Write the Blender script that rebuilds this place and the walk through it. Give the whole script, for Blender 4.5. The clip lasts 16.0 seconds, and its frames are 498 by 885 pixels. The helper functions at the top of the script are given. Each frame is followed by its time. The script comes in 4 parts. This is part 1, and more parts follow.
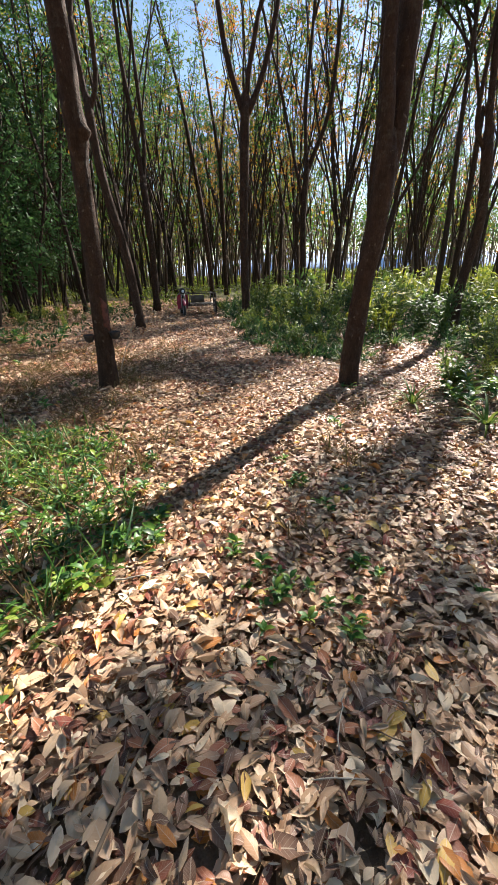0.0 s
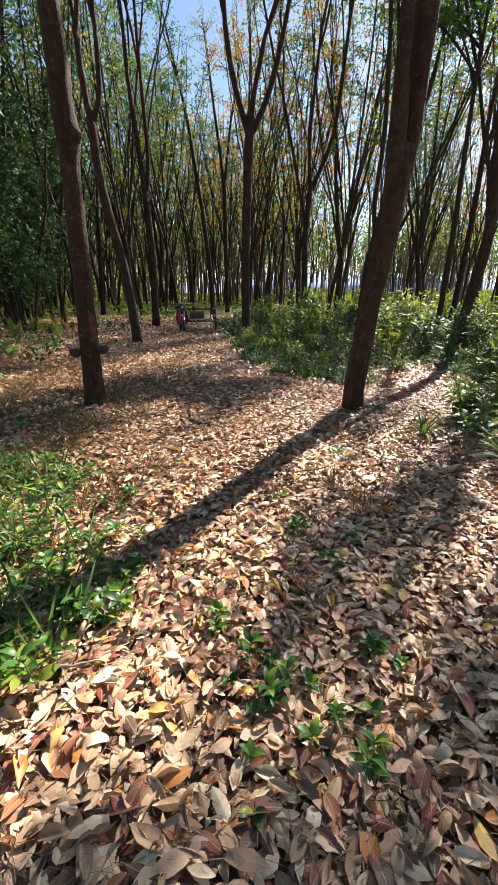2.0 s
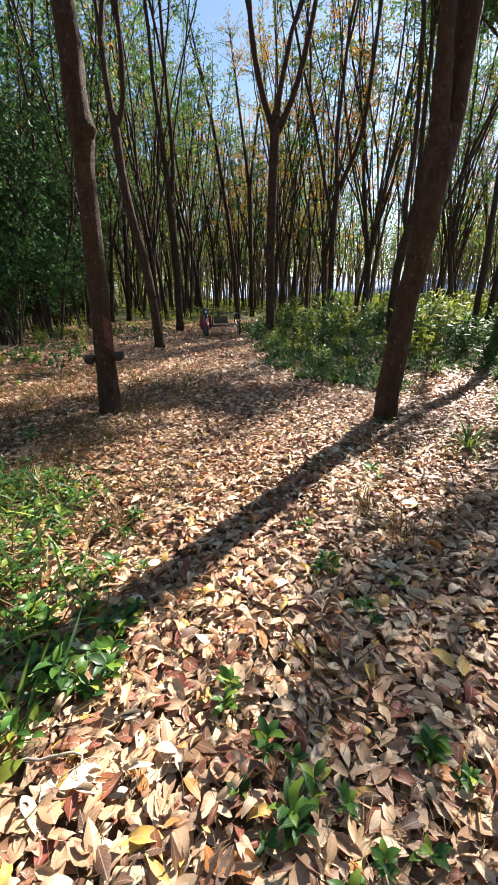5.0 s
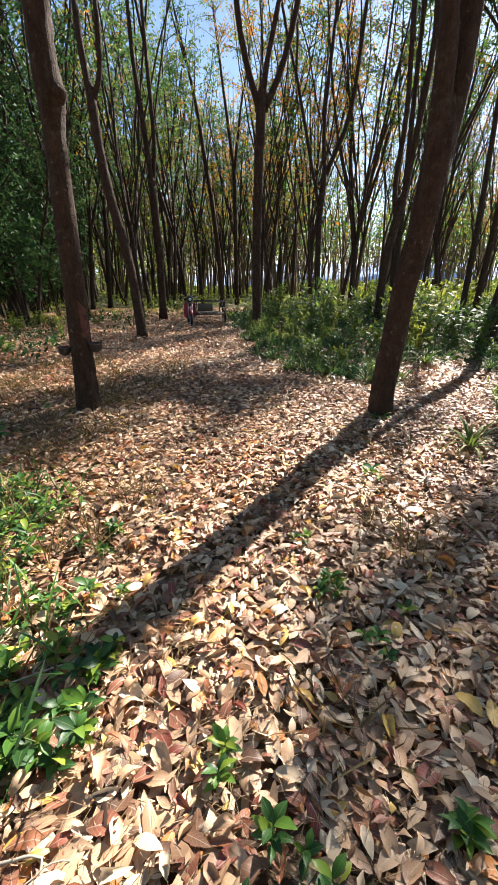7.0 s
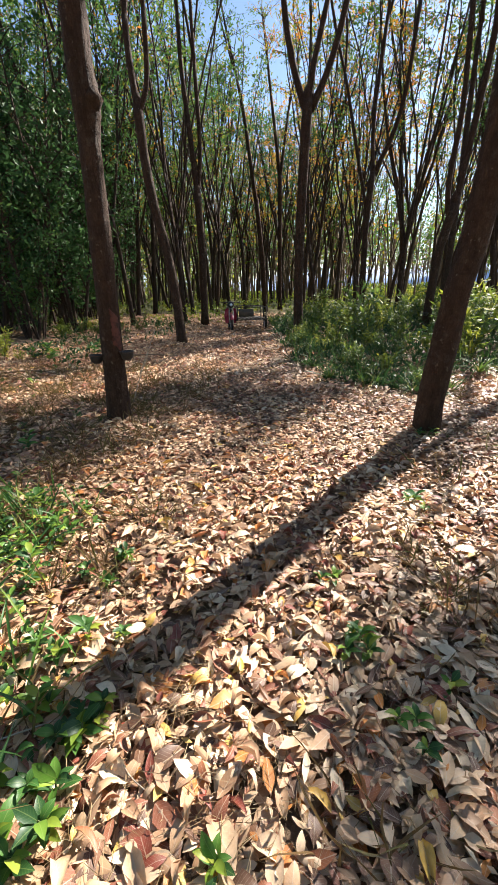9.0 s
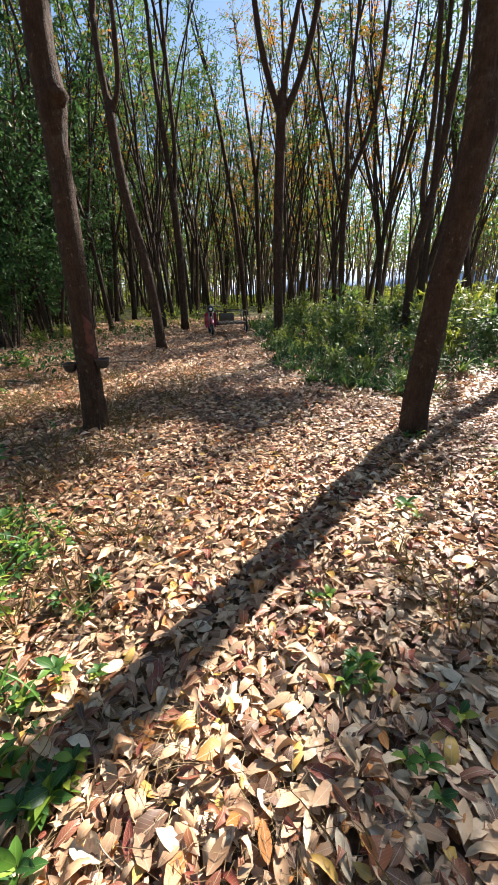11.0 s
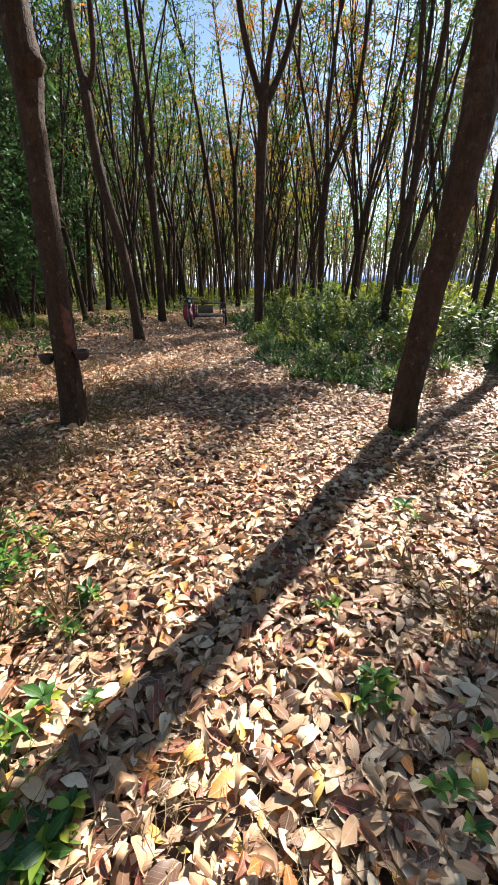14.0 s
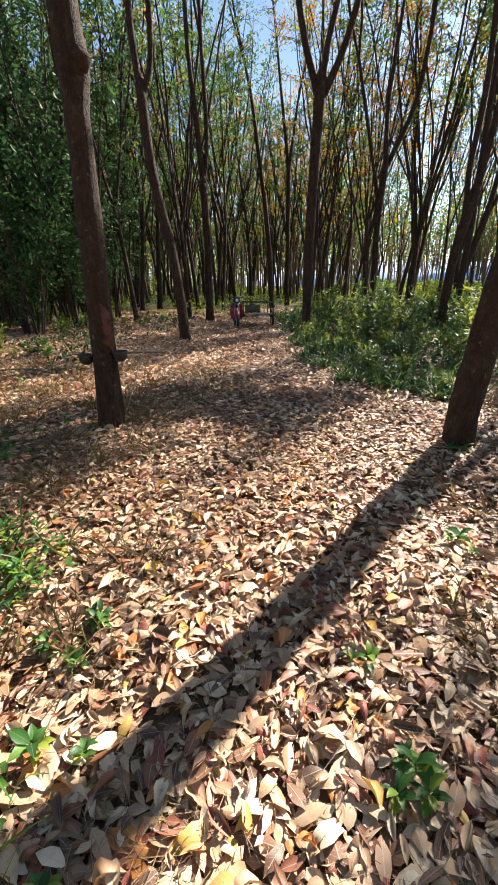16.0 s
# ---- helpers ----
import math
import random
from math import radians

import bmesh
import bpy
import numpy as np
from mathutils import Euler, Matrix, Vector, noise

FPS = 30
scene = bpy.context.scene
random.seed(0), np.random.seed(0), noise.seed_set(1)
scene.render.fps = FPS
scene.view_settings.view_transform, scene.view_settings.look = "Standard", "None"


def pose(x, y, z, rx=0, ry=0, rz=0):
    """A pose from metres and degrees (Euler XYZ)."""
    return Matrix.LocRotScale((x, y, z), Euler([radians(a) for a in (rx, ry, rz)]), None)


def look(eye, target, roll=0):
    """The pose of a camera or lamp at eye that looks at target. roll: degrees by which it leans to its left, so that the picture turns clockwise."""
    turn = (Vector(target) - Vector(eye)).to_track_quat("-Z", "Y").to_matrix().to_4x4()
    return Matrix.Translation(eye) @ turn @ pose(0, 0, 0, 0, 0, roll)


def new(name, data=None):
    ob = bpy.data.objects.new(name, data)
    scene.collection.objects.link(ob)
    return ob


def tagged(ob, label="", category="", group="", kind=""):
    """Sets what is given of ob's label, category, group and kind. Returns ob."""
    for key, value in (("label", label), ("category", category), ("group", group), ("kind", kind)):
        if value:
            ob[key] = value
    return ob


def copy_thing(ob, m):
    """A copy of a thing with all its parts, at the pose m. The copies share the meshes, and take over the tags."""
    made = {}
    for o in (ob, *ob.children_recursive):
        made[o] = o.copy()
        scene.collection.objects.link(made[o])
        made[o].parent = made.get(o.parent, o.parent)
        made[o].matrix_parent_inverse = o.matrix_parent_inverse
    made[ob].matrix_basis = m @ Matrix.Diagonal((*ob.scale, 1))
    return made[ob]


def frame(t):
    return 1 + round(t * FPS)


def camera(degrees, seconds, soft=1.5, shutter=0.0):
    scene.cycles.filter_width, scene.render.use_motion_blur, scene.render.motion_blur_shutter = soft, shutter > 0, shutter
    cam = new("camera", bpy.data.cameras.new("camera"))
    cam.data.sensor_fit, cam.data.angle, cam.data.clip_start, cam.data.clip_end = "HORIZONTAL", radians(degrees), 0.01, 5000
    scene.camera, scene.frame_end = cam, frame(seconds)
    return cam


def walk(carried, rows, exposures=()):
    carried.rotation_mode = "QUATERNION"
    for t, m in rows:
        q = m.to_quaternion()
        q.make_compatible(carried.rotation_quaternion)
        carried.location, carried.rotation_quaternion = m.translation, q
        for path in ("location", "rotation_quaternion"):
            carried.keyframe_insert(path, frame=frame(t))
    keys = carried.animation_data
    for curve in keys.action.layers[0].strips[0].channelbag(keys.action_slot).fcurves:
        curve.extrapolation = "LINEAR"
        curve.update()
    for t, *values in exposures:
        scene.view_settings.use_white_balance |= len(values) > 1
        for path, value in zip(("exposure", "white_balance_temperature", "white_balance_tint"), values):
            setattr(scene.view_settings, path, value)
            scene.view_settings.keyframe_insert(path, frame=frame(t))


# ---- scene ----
cam = camera(63.5, 16.0, soft=0.8)
METRES, EYE = 2.2, 1.575
ROWS = [
    (0.0, 0.0, 0.0, 0.0, -0.46, -22.85, 1.09),
    (0.5, 0.0194, 0.0773, -0.009, 3.67, -20.05, -1.29),
    (1.0, 0.0414, 0.1115, -0.0126, 1.15, -21.44, 0.44),
    (1.5, 0.036, 0.1497, -0.0205, -0.44, -20.48, -0.04),
    (2.0, 0.0158, 0.2119, -0.018, -0.23, -20.56, -0.34),
    (2.5, -0.0018, 0.2674, -0.0254, 0.12, -21.63, 0.3),
    (3.0, -0.002, 0.3012, -0.0291, 2.2, -21.33, -0.48),
    (3.5, 0.0262, 0.3361, -0.0338, 3.47, -21.14, 0.42),
    (6.0, 0.0271, 0.4523, -0.0386, 2.93, -19.42, 0.55),
    (6.5, 0.0067, 0.4988, -0.0394, 2.93, -20.48, 0.18),
    (7.0, 0.0011, 0.5271, -0.0427, 1.09, -21.5, 0.02),
    (7.5, -0.0105, 0.5548, -0.0453, -0.28, -21.71, -0.2),
    (8.0, -0.0039, 0.5921, -0.0481, 1.74, -22.15, -0.8),
    (8.5, 0.0243, 0.6372, -0.0418, 4.84, -21.31, 0.26),
    (9.0, 0.0411, 0.6584, -0.0411, 7.0, -20.85, 0.79),
    (9.5, 0.0492, 0.6845, -0.0467, 5.75, -20.22, 1.69),
    (12.0, 0.0247, 0.7371, -0.0461, 3.91, -20.94, 1.19),
    (12.5, 0.0227, 0.7413, -0.0477, 4.2, -21.39, 1.16),
    (13.0, 0.0111, 0.7527, -0.0471, 3.13, -21.29, 1.11),
    (13.5, -0.0122, 0.7706, -0.0463, 2.01, -21.18, 0.24),
    (14.0, -0.0288, 0.7864, -0.0508, 1.1, -21.3, 0.09),
    (14.5, -0.0332, 0.8056, -0.0567, 1.25, -23.56, -0.58),
    (15.0, -0.0238, 0.851, -0.054, 4.04, -22.43, -0.5),
    (15.5, -0.0167, 0.881, -0.0513, 5.62, -21.78, -0.03),
    (16.0, -0.0017, 0.899, -0.0509, 7.8, -21.4, 0.38),
]
walk(cam, [(t, pose(0, 0, EYE) @ pose(METRES * x, METRES * y, METRES * z, 90 + pitch, roll, yaw)) for t, x, y, z, yaw, pitch, roll in ROWS],
     exposures=[(0.0, 1.8), (2.5, 1.76), (6.0, 1.85), (12.0, 1.86), (16.0, 1.86)])

# ---- world and sun ----
SUN_EL, SUN_AZ = 38.0, 35.5          # degrees above the horizon, degrees right of straight ahead
world = bpy.data.worlds.new("world")
scene.world = world
world.use_nodes = True
wn = world.node_tree
sky = wn.nodes.new("ShaderNodeTexSky")
sky.sky_type, sky.sun_disc = "NISHITA", False
sky.sun_elevation, sky.sun_rotation = radians(SUN_EL), radians(SUN_AZ)
sky.air_density, sky.dust_density, sky.ozone_density = 1.0, 0.35, 2.0
wn.nodes["Background"].inputs["Strength"].default_value = 0.055
wn.links.new(sky.outputs[0], wn.nodes["Background"].inputs["Color"])
sun_data = bpy.data.lights.new("sun", "SUN")
sun_data.energy, sun_data.angle, sun_data.color = 5.0, radians(0.55), (1.0, 0.93, 0.86)
sun = new("sun", sun_data)
sun_way = Vector((math.sin(radians(SUN_AZ)) * math.cos(radians(SUN_EL)), math.cos(radians(SUN_AZ)) * math.cos(radians(SUN_EL)), math.sin(radians(SUN_EL))))
sun.matrix_world = look(sun_way * 60, (0, 0, 0))

# ---- materials ----


class Nodes:
    """A short way to write node trees."""

    def __init__(self, name):
        self.m = bpy.data.materials.new(name)
        self.m.use_nodes = True
        self.t = self.m.node_tree
        self.t.nodes.clear()
        self.out = self.t.nodes.new("ShaderNodeOutputMaterial")

    def n(self, kind, inputs=None, **props):
        node = self.t.nodes.new("ShaderNode" + kind)
        if "stops" in props:
            self.stops(node, props["stops"])
        if "operation" in props:
            node.operation = props["operation"]
        if "data_type" in props:
            node.data_type, node.blend_type = props["data_type"], props["blend_type"]
        for key, value in (inputs or {}).items():
            if isinstance(value, bpy.types.NodeSocket):
                self.t.links.new(value, node.inputs[key])
            else:
                node.inputs[key].default_value = value
        return node

    def stops(self, node, rows):
        ramp = node.color_ramp
        while len(ramp.elements) < len(rows):
            ramp.elements.new(0.5)
        for e, (at, colour) in zip(ramp.elements, rows):
            e.position, e.color = at, (*colour, 1)

    def noise(self, scale, detail=4, rough=0.6, vec=None, stretch=None):
        if vec is None:
            vec = self.n("TexCoord").outputs["Object"]
        if stretch:
            vec = self.n("Mapping", {"Vector": vec, "Scale": stretch}).outputs[0]
        return self.n("TexNoise", {"Vector": vec, "Scale": scale, "Detail": detail, "Roughness": rough}).outputs["Fac"]

    def ramp(self, fac, rows, interpolation="LINEAR"):
        node = self.n("ValToRGB", {"Fac": fac}, stops=rows)
        node.color_ramp.interpolation = interpolation
        return node.outputs["Color"]

    def math(self, op, a, b=0.0, c=0.0):
        return self.n("Math", {0: a, 1: b, 2: c}, operation=op).outputs[0]

    def mix(self, fac, a, b, blend="MIX"):
        node = self.n("Mix", data_type="RGBA", blend_type=blend)
        for key, value in ((0, fac), (6, a), (7, b)):
            if isinstance(value, bpy.types.NodeSocket):
                self.t.links.new(value, node.inputs[key])
            else:
                node.inputs[key].default_value = (*value, 1) if isinstance(value, tuple) and len(value) == 3 else value
        return node.outputs[2]

    def bump(self, height, strength=0.5, distance=0.01):
        return self.n("Bump", {"Height": height, "Strength": strength, "Distance": distance}).outputs[0]

    def chance(self):
        """A number from 0 to 1 for each object and each loose piece of it."""
        a = self.n("ObjectInfo").outputs["Random"]
        b = self.n("NewGeometry").outputs["Random Per Island"]
        return self.math("FRACT", self.math("ADD", a, b))

    def surface(self, colour, rough=0.7, bump=None, metal=0.0, specular=0.4, glow=0.0):
        ins = {"Base Color": colour if not isinstance(colour, tuple) else (*colour, 1), "Roughness": rough, "Metallic": metal, "Specular IOR Level": specular}
        if bump is not None:
            ins["Normal"] = bump
        return self.n("BsdfPrincipled", ins).outputs[0]

    def done(self, shader):
        self.t.links.new(shader, self.out.inputs["Surface"])
        return self.m


def leaf_surface(k, colour, rough, through_light, bump=None, specular=0.4):
    """Leaf: gloss on top, and light that shines through."""
    top = k.surface(colour, rough, bump, specular=specular)
    back = k.n("BsdfTranslucent", {"Color": colour}).outputs[0]
    return k.n("MixShader", {0: through_light, 1: top, 2: back}).outputs[0]


def veins(k, colour, rib, amount=0.5, count=9.0):
    """A pale midrib and slanting side veins, from the leaf's own map."""
    uv = k.n("SeparateXYZ", {0: k.n("TexCoord").outputs["UV"]})
    u, v = uv.outputs[0], uv.outputs[1]
    off = k.math("ABSOLUTE", k.math("SUBTRACT", u, 0.5))
    mid = k.math("LESS_THAN", off, 0.025)
    slant = k.math("FRACT", k.math("MULTIPLY", k.math("ADD", v, k.math("MULTIPLY", off, -0.5)), count))
    side = k.math("MULTIPLY", k.math("LESS_THAN", slant, 0.1), 0.45)
    fac = k.math("MULTIPLY", k.math("MAXIMUM", mid, side), amount)
    return k.mix(fac, colour, rib), k.math("SUBTRACT", slant, mid)


def make_litter(name):
    k = Nodes(name)
    base = k.ramp(k.chance(), [
        (0.00, (0.102, 0.043, 0.022)), (0.08, (0.428, 0.246, 0.131)), (0.17, (0.653, 0.449, 0.265)), (0.28, (0.530, 0.326, 0.178)), (0.38, (0.755, 0.558, 0.357)),
        (0.48, (0.204, 0.090, 0.044)), (0.57, (0.592, 0.387, 0.226)), (0.65, (0.490, 0.302, 0.178)), (0.72, (0.235, 0.066, 0.030)), (0.78, (0.800, 0.633, 0.418)),
        (0.86, (0.337, 0.109, 0.039)), (0.91, (0.561, 0.203, 0.030)), (0.945, (0.673, 0.416, 0.078)), (0.97, (0.245, 0.038, 0.019))], "CONSTANT")
    pos = k.n("NewGeometry").outputs["Position"]
    old = k.ramp(k.noise(0.85, 4, 0.6, pos), [(0.42, (0, 0, 0)), (0.58, (1, 1, 1))])
    older = k.math("MULTIPLY_ADD", k.n("SeparateXYZ", {0: pos}).outputs[1], 0.14, -0.2)
    older = k.math("MINIMUM", k.math("MAXIMUM", older, 0.12), 0.75)
    base = k.mix(k.math("MULTIPLY", old, older), base, k.mix(1.0, base, (0.74, 0.50, 0.36), "MULTIPLY"))
    blot = k.noise(28, 5, 0.65)
    base = k.mix(k.math("MULTIPLY", k.ramp(blot, [(0.5, (0, 0, 0)), (0.64, (1, 1, 1))]), 0.3), base, (0.24, 0.13, 0.07))
    base = k.mix(k.math("MULTIPLY", k.noise(60, 3), 0.14), base, (0.58, 0.46, 0.33))
    colour, slant = veins(k, base, (0.62, 0.52, 0.38), 0.45)
    bump = k.bump(k.math("ADD", slant, blot), 0.25, 0.004)
    return k.done(leaf_surface(k, colour, 0.5, 0.14, bump, 0.4))


def make_green(name, rows, through_light=0.42, rough=0.4, vein=0.4, specular=0.35):
    k = Nodes(name)
    base = k.ramp(k.chance(), rows)
    base = k.mix(k.math("MULTIPLY", k.noise(14, 3), 0.35), base, (0.05, 0.075, 0.015))
    colour, slant = veins(k, base, (0.22, 0.30, 0.09), vein, 8.0)
    return k.done(leaf_surface(k, colour, rough, through_light, k.bump(slant, 0.15, 0.003), specular))


def make_crown(name, rows, through_light=0.45, gloss=0.18):
    """Crown leaves: the hue drifts from tree to tree and from leaf to leaf."""
    k = Nodes(name)
    a = k.n("ObjectInfo").outputs["Random"]
    b = k.n("NewGeometry").outputs["Random Per Island"]
    drift = k.noise(0.5, 2)
    fac = k.math("ADD", k.math("ADD", k.math("MULTIPLY", a, 0.42), k.math("MULTIPLY", b, 0.34)), k.math("MULTIPLY_ADD", drift, 0.9, -0.33))
    return k.done(leaf_surface(k, k.ramp(fac, rows), 0.55, through_light, None, gloss))


def make_bark(name, dark, pale, lichen=0.25, scale=1.0):
    k = Nodes(name)
    long_grain = k.noise(14 * scale, 6, 0.7, stretch=(1, 1, 0.3))
    fine = k.noise(70 * scale, 4, 0.7, stretch=(1, 1, 0.4))
    patch = k.noise(2.2, 4, 0.6)
    rings = k.noise(7, 5, 0.7, stretch=(0.8, 0.8, 2.2))
    colour = k.ramp(long_grain, [(0.28, dark), (0.72, pale)])
    colour = k.mix(k.math("MULTIPLY", k.ramp(k.noise(6, 6, 0.7), [(0.55, (0, 0, 0)), (0.72, (1, 1, 1))]), lichen), colour, (0.22, 0.20, 0.16))
    colour = k.mix(k.math("MULTIPLY", k.ramp(patch, [(0.42, (0, 0, 0)), (0.62, (1, 1, 1))]), 0.4), colour, (0.075, 0.04, 0.026))
    colour = k.mix(k.math("MULTIPLY", k.ramp(rings, [(0.52, (0, 0, 0)), (0.7, (1, 1, 1))]), 0.35), colour, tuple(c * 0.45 for c in dark))
    colour = k.mix(k.ramp(fine, [(0.35, (0, 0, 0)), (0.7, (0.75, 0.75, 0.75))]), k.mix(1.0, colour, (0.55, 0.5, 0.47), "MULTIPLY"), colour)
    fleck = k.noise(22 * scale, 3, 0.5, stretch=(1, 1, 0.7))
    colour = k.mix(k.math("MULTIPLY", k.ramp(fleck, [(0.66, (0, 0, 0)), (0.72, (1, 1, 1))]), 0.4), colour, (0.24, 0.19, 0.14))
    height = k.math("ADD", k.math("ADD", long_grain, k.math("MULTIPLY", fine, 0.5)), k.math("MULTIPLY", rings, 0.7))
    return k.done(k.surface(colour, 0.85, k.bump(height, 1.0, 0.035), specular=0.2))


def make_plain(name, colour, rough=0.6, metal=0.0, wear=(0.1, 0.08, 0.06), amount=0.35, scale=18.0):
    k = Nodes(name)
    w = k.noise(scale, 5, 0.65)
    c = k.mix(k.math("MULTIPLY", k.ramp(w, [(0.45, (0, 0, 0)), (0.7, (1, 1, 1))]), amount), colour, wear)
    return k.done(k.surface(c, k.math("MULTIPLY_ADD", w, 0.3, rough - 0.15), k.bump(w, 0.2, 0.004), metal))


def make_ground(name):
    k = Nodes(name)
    pos = k.n("NewGeometry").outputs["Position"]
    cells = k.n("TexVoronoi", {"Vector": pos, "Scale": 15.0, "Randomness": 1.0})
    tint = k.n("SeparateColor", {0: cells.outputs["Color"]}).outputs[0]
    # litter tones darkened, in place of the shadows that loose leaves would cast
    litter = k.ramp(tint, [(0.0, (0.08, 0.05, 0.03)), (0.35, (0.20, 0.13, 0.08)), (0.6, (0.30, 0.21, 0.135)), (0.8, (0.16, 0.07, 0.04)), (1.0, (0.25, 0.17, 0.105))])
    soil = k.ramp(k.noise(30, 6, 0.7, pos), [(0.3, (0.085, 0.058, 0.038)), (0.7, (0.19, 0.135, 0.088))])
    near = k.mix(k.ramp(k.noise(2.5, 4, 0.6, pos), [(0.38, (0, 0, 0)), (0.6, (1, 1, 1))]), soil, litter)
    grass = k.ramp(k.noise(3.0, 6, 0.7, pos), [(0.3, (0.05, 0.075, 0.022)), (0.55, (0.10, 0.12, 0.04)), (0.75, (0.22, 0.17, 0.09))])
    reach = k.math("SMOOTH_MIN", k.math("MAXIMUM", k.math("MULTIPLY_ADD", k.n("SeparateXYZ", {0: pos}).outputs[1], 0.05, -1.1), 0.0), 0.75, 0.1)
    colour = k.mix(reach, near, grass)
    height = k.math("ADD", cells.outputs["Distance"], k.noise(40, 5, 0.7, pos))
    return k.done(k.surface(colour, 0.9, k.bump(height, 0.8, 0.02), specular=0.15))


LITTER = make_litter("fallen_leaf_skin")
GROUND = make_ground("soil_and_litter")
GREEN = make_green("seedling_leaf_skin", [(0.0, (0.022, 0.075, 0.025)), (0.35, (0.045, 0.14, 0.03)), (0.65, (0.10, 0.24, 0.035)), (0.87, (0.24, 0.36, 0.04)), (1.0, (0.38, 0.42, 0.06))], 0.38, 0.42, 0.4, 0.35)
STRAP = make_green("strap_leaf_skin", [(0.0, (0.03, 0.075, 0.02)), (0.45, (0.075, 0.15, 0.03)), (0.85, (0.19, 0.25, 0.04)), (1.0, (0.28, 0.22, 0.09))], 0.35, 0.55, 0.2, 0.12)
SHRUB = make_crown("shrub_leaf_skin", [(0.0, (0.024, 0.052, 0.02)), (0.2, (0.045, 0.088, 0.028)), (0.38, (0.085, 0.14, 0.032)), (0.54, (0.17, 0.23, 0.035)), (0.72, (0.32, 0.35, 0.045)), (0.9, (0.44, 0.38, 0.06)), (1.0, (0.42, 0.18, 0.05))], 0.46, 0.3)
DRYGRASS = make_green("dry_grass_skin", [(0.0, (0.15, 0.08, 0.035)), (0.5, (0.27, 0.16, 0.075)), (0.85, (0.11, 0.12, 0.035)), (1.0, (0.36, 0.25, 0.13))], 0.3, 0.7, 0.1, 0.15)
WEED = make_crown("weed_leaf_skin", [(0.0, (0.016, 0.04, 0.016)), (0.4, (0.035, 0.08, 0.026)), (0.7, (0.075, 0.13, 0.03)), (1.0, (0.18, 0.22, 0.04))], 0.4, 0.3)
STALK = make_green("dry_stalk_skin", [(0.0, (0.26, 0.16, 0.08)), (0.5, (0.40, 0.27, 0.15)), (1.0, (0.52, 0.40, 0.25))], 0.2, 0.7, 0.1, 0.15)
CROWN = make_crown("canopy_leaf_skin", [(0.0, (0.028, 0.072, 0.022)), (0.3, (0.052, 0.128, 0.034)), (0.55, (0.10, 0.185, 0.036)), (0.7, (0.25, 0.24, 0.03)), (0.8, (0.46, 0.19, 0.03)), (1.0, (0.40, 0.10, 0.025))])
RUSTCROWN = make_crown("turning_leaf_skin", [(0.0, (0.08, 0.15, 0.02)), (0.28, (0.24, 0.24, 0.03)), (0.48, (0.50, 0.30, 0.03)), (0.7, (0.52, 0.19, 0.02)), (1.0, (0.36, 0.08, 0.02))], 0.5)
DARKLEAF = make_crown("thicket_leaf_skin", [(0.0, (0.022, 0.06, 0.022)), (0.5, (0.05, 0.11, 0.035)), (1.0, (0.11, 0.18, 0.04))], 0.38)
BARK = make_bark("rubber_tree_bark", (0.028, 0.017, 0.011), (0.12, 0.074, 0.047), 0.4)
BARKFAR = make_bark("canopy_bark", (0.034, 0.025, 0.018), (0.105, 0.074, 0.053), 0.3)
# lit copy of the bark: sunlight on the far trunks is in its colour
BARKLIT = make_bark("bark_painted_sunlit", (0.15, 0.115, 0.085), (0.36, 0.29, 0.22), 0.3)
STEM = make_plain("green_stem", (0.12, 0.14, 0.05), 0.6)
TWIG = make_plain("dead_twig", (0.22, 0.155, 0.10), 0.8, wear=(0.08, 0.05, 0.035))
PALETWIG = make_plain("bleached_twig", (0.42, 0.36, 0.28), 0.8, wear=(0.2, 0.15, 0.1))
TAPPED = make_plain("tapped_bark", (0.125, 0.042, 0.028), 0.85, wear=(0.035, 0.02, 0.014), amount=1.0, scale=16)
BOWL = make_plain("black_bowl", (0.03, 0.027, 0.025), 0.5, wear=(0.10, 0.08, 0.06))
WIRE = make_plain("rusty_wire", (0.16, 0.09, 0.06), 0.6, 0.6)
REDPAINT = make_plain("faded_red_paint", (0.30, 0.022, 0.06), 0.4, wear=(0.2, 0.09, 0.08), amount=0.3)
RUBBER = make_plain("tyre_rubber", (0.025, 0.024, 0.023), 0.8, wear=(0.12, 0.10, 0.08))
STEEL = make_plain("worn_steel", (0.35, 0.34, 0.33), 0.45, 0.9)
IRON = make_plain("painted_iron", (0.05, 0.045, 0.042), 0.55, 0.3, wear=(0.16, 0.08, 0.05))
PLANK = make_plain("weathered_plank", (0.11, 0.09, 0.068), 0.85, wear=(0.05, 0.04, 0.03), scale=9)
VINYL = make_plain("black_vinyl", (0.03, 0.03, 0.032), 0.45)
# pale blue in place of haze and sky in the gap at the horizon
RIDGE = make_plain("ridge_painted_haze", (0.50, 0.60, 0.80), 0.95, wear=(0.42, 0.52, 0.72), amount=0.3, scale=0.02)
LAMPGLASS = make_plain("lamp_lens", (0.75, 0.76, 0.76), 0.15, amount=0.1)

# ---- geometry helpers ----
rng = np.random.default_rng(11)


def rise(x, y):
    """The height of the ground: a gently uneven forest floor."""
    return 0.018 * np.sin(x * 1.7 + 0.6 * y) * np.cos(y * 1.3 - 0.4 * x) + 0.012 * np.sin(3.7 * x + 1.0) * np.sin(3.1 * y)


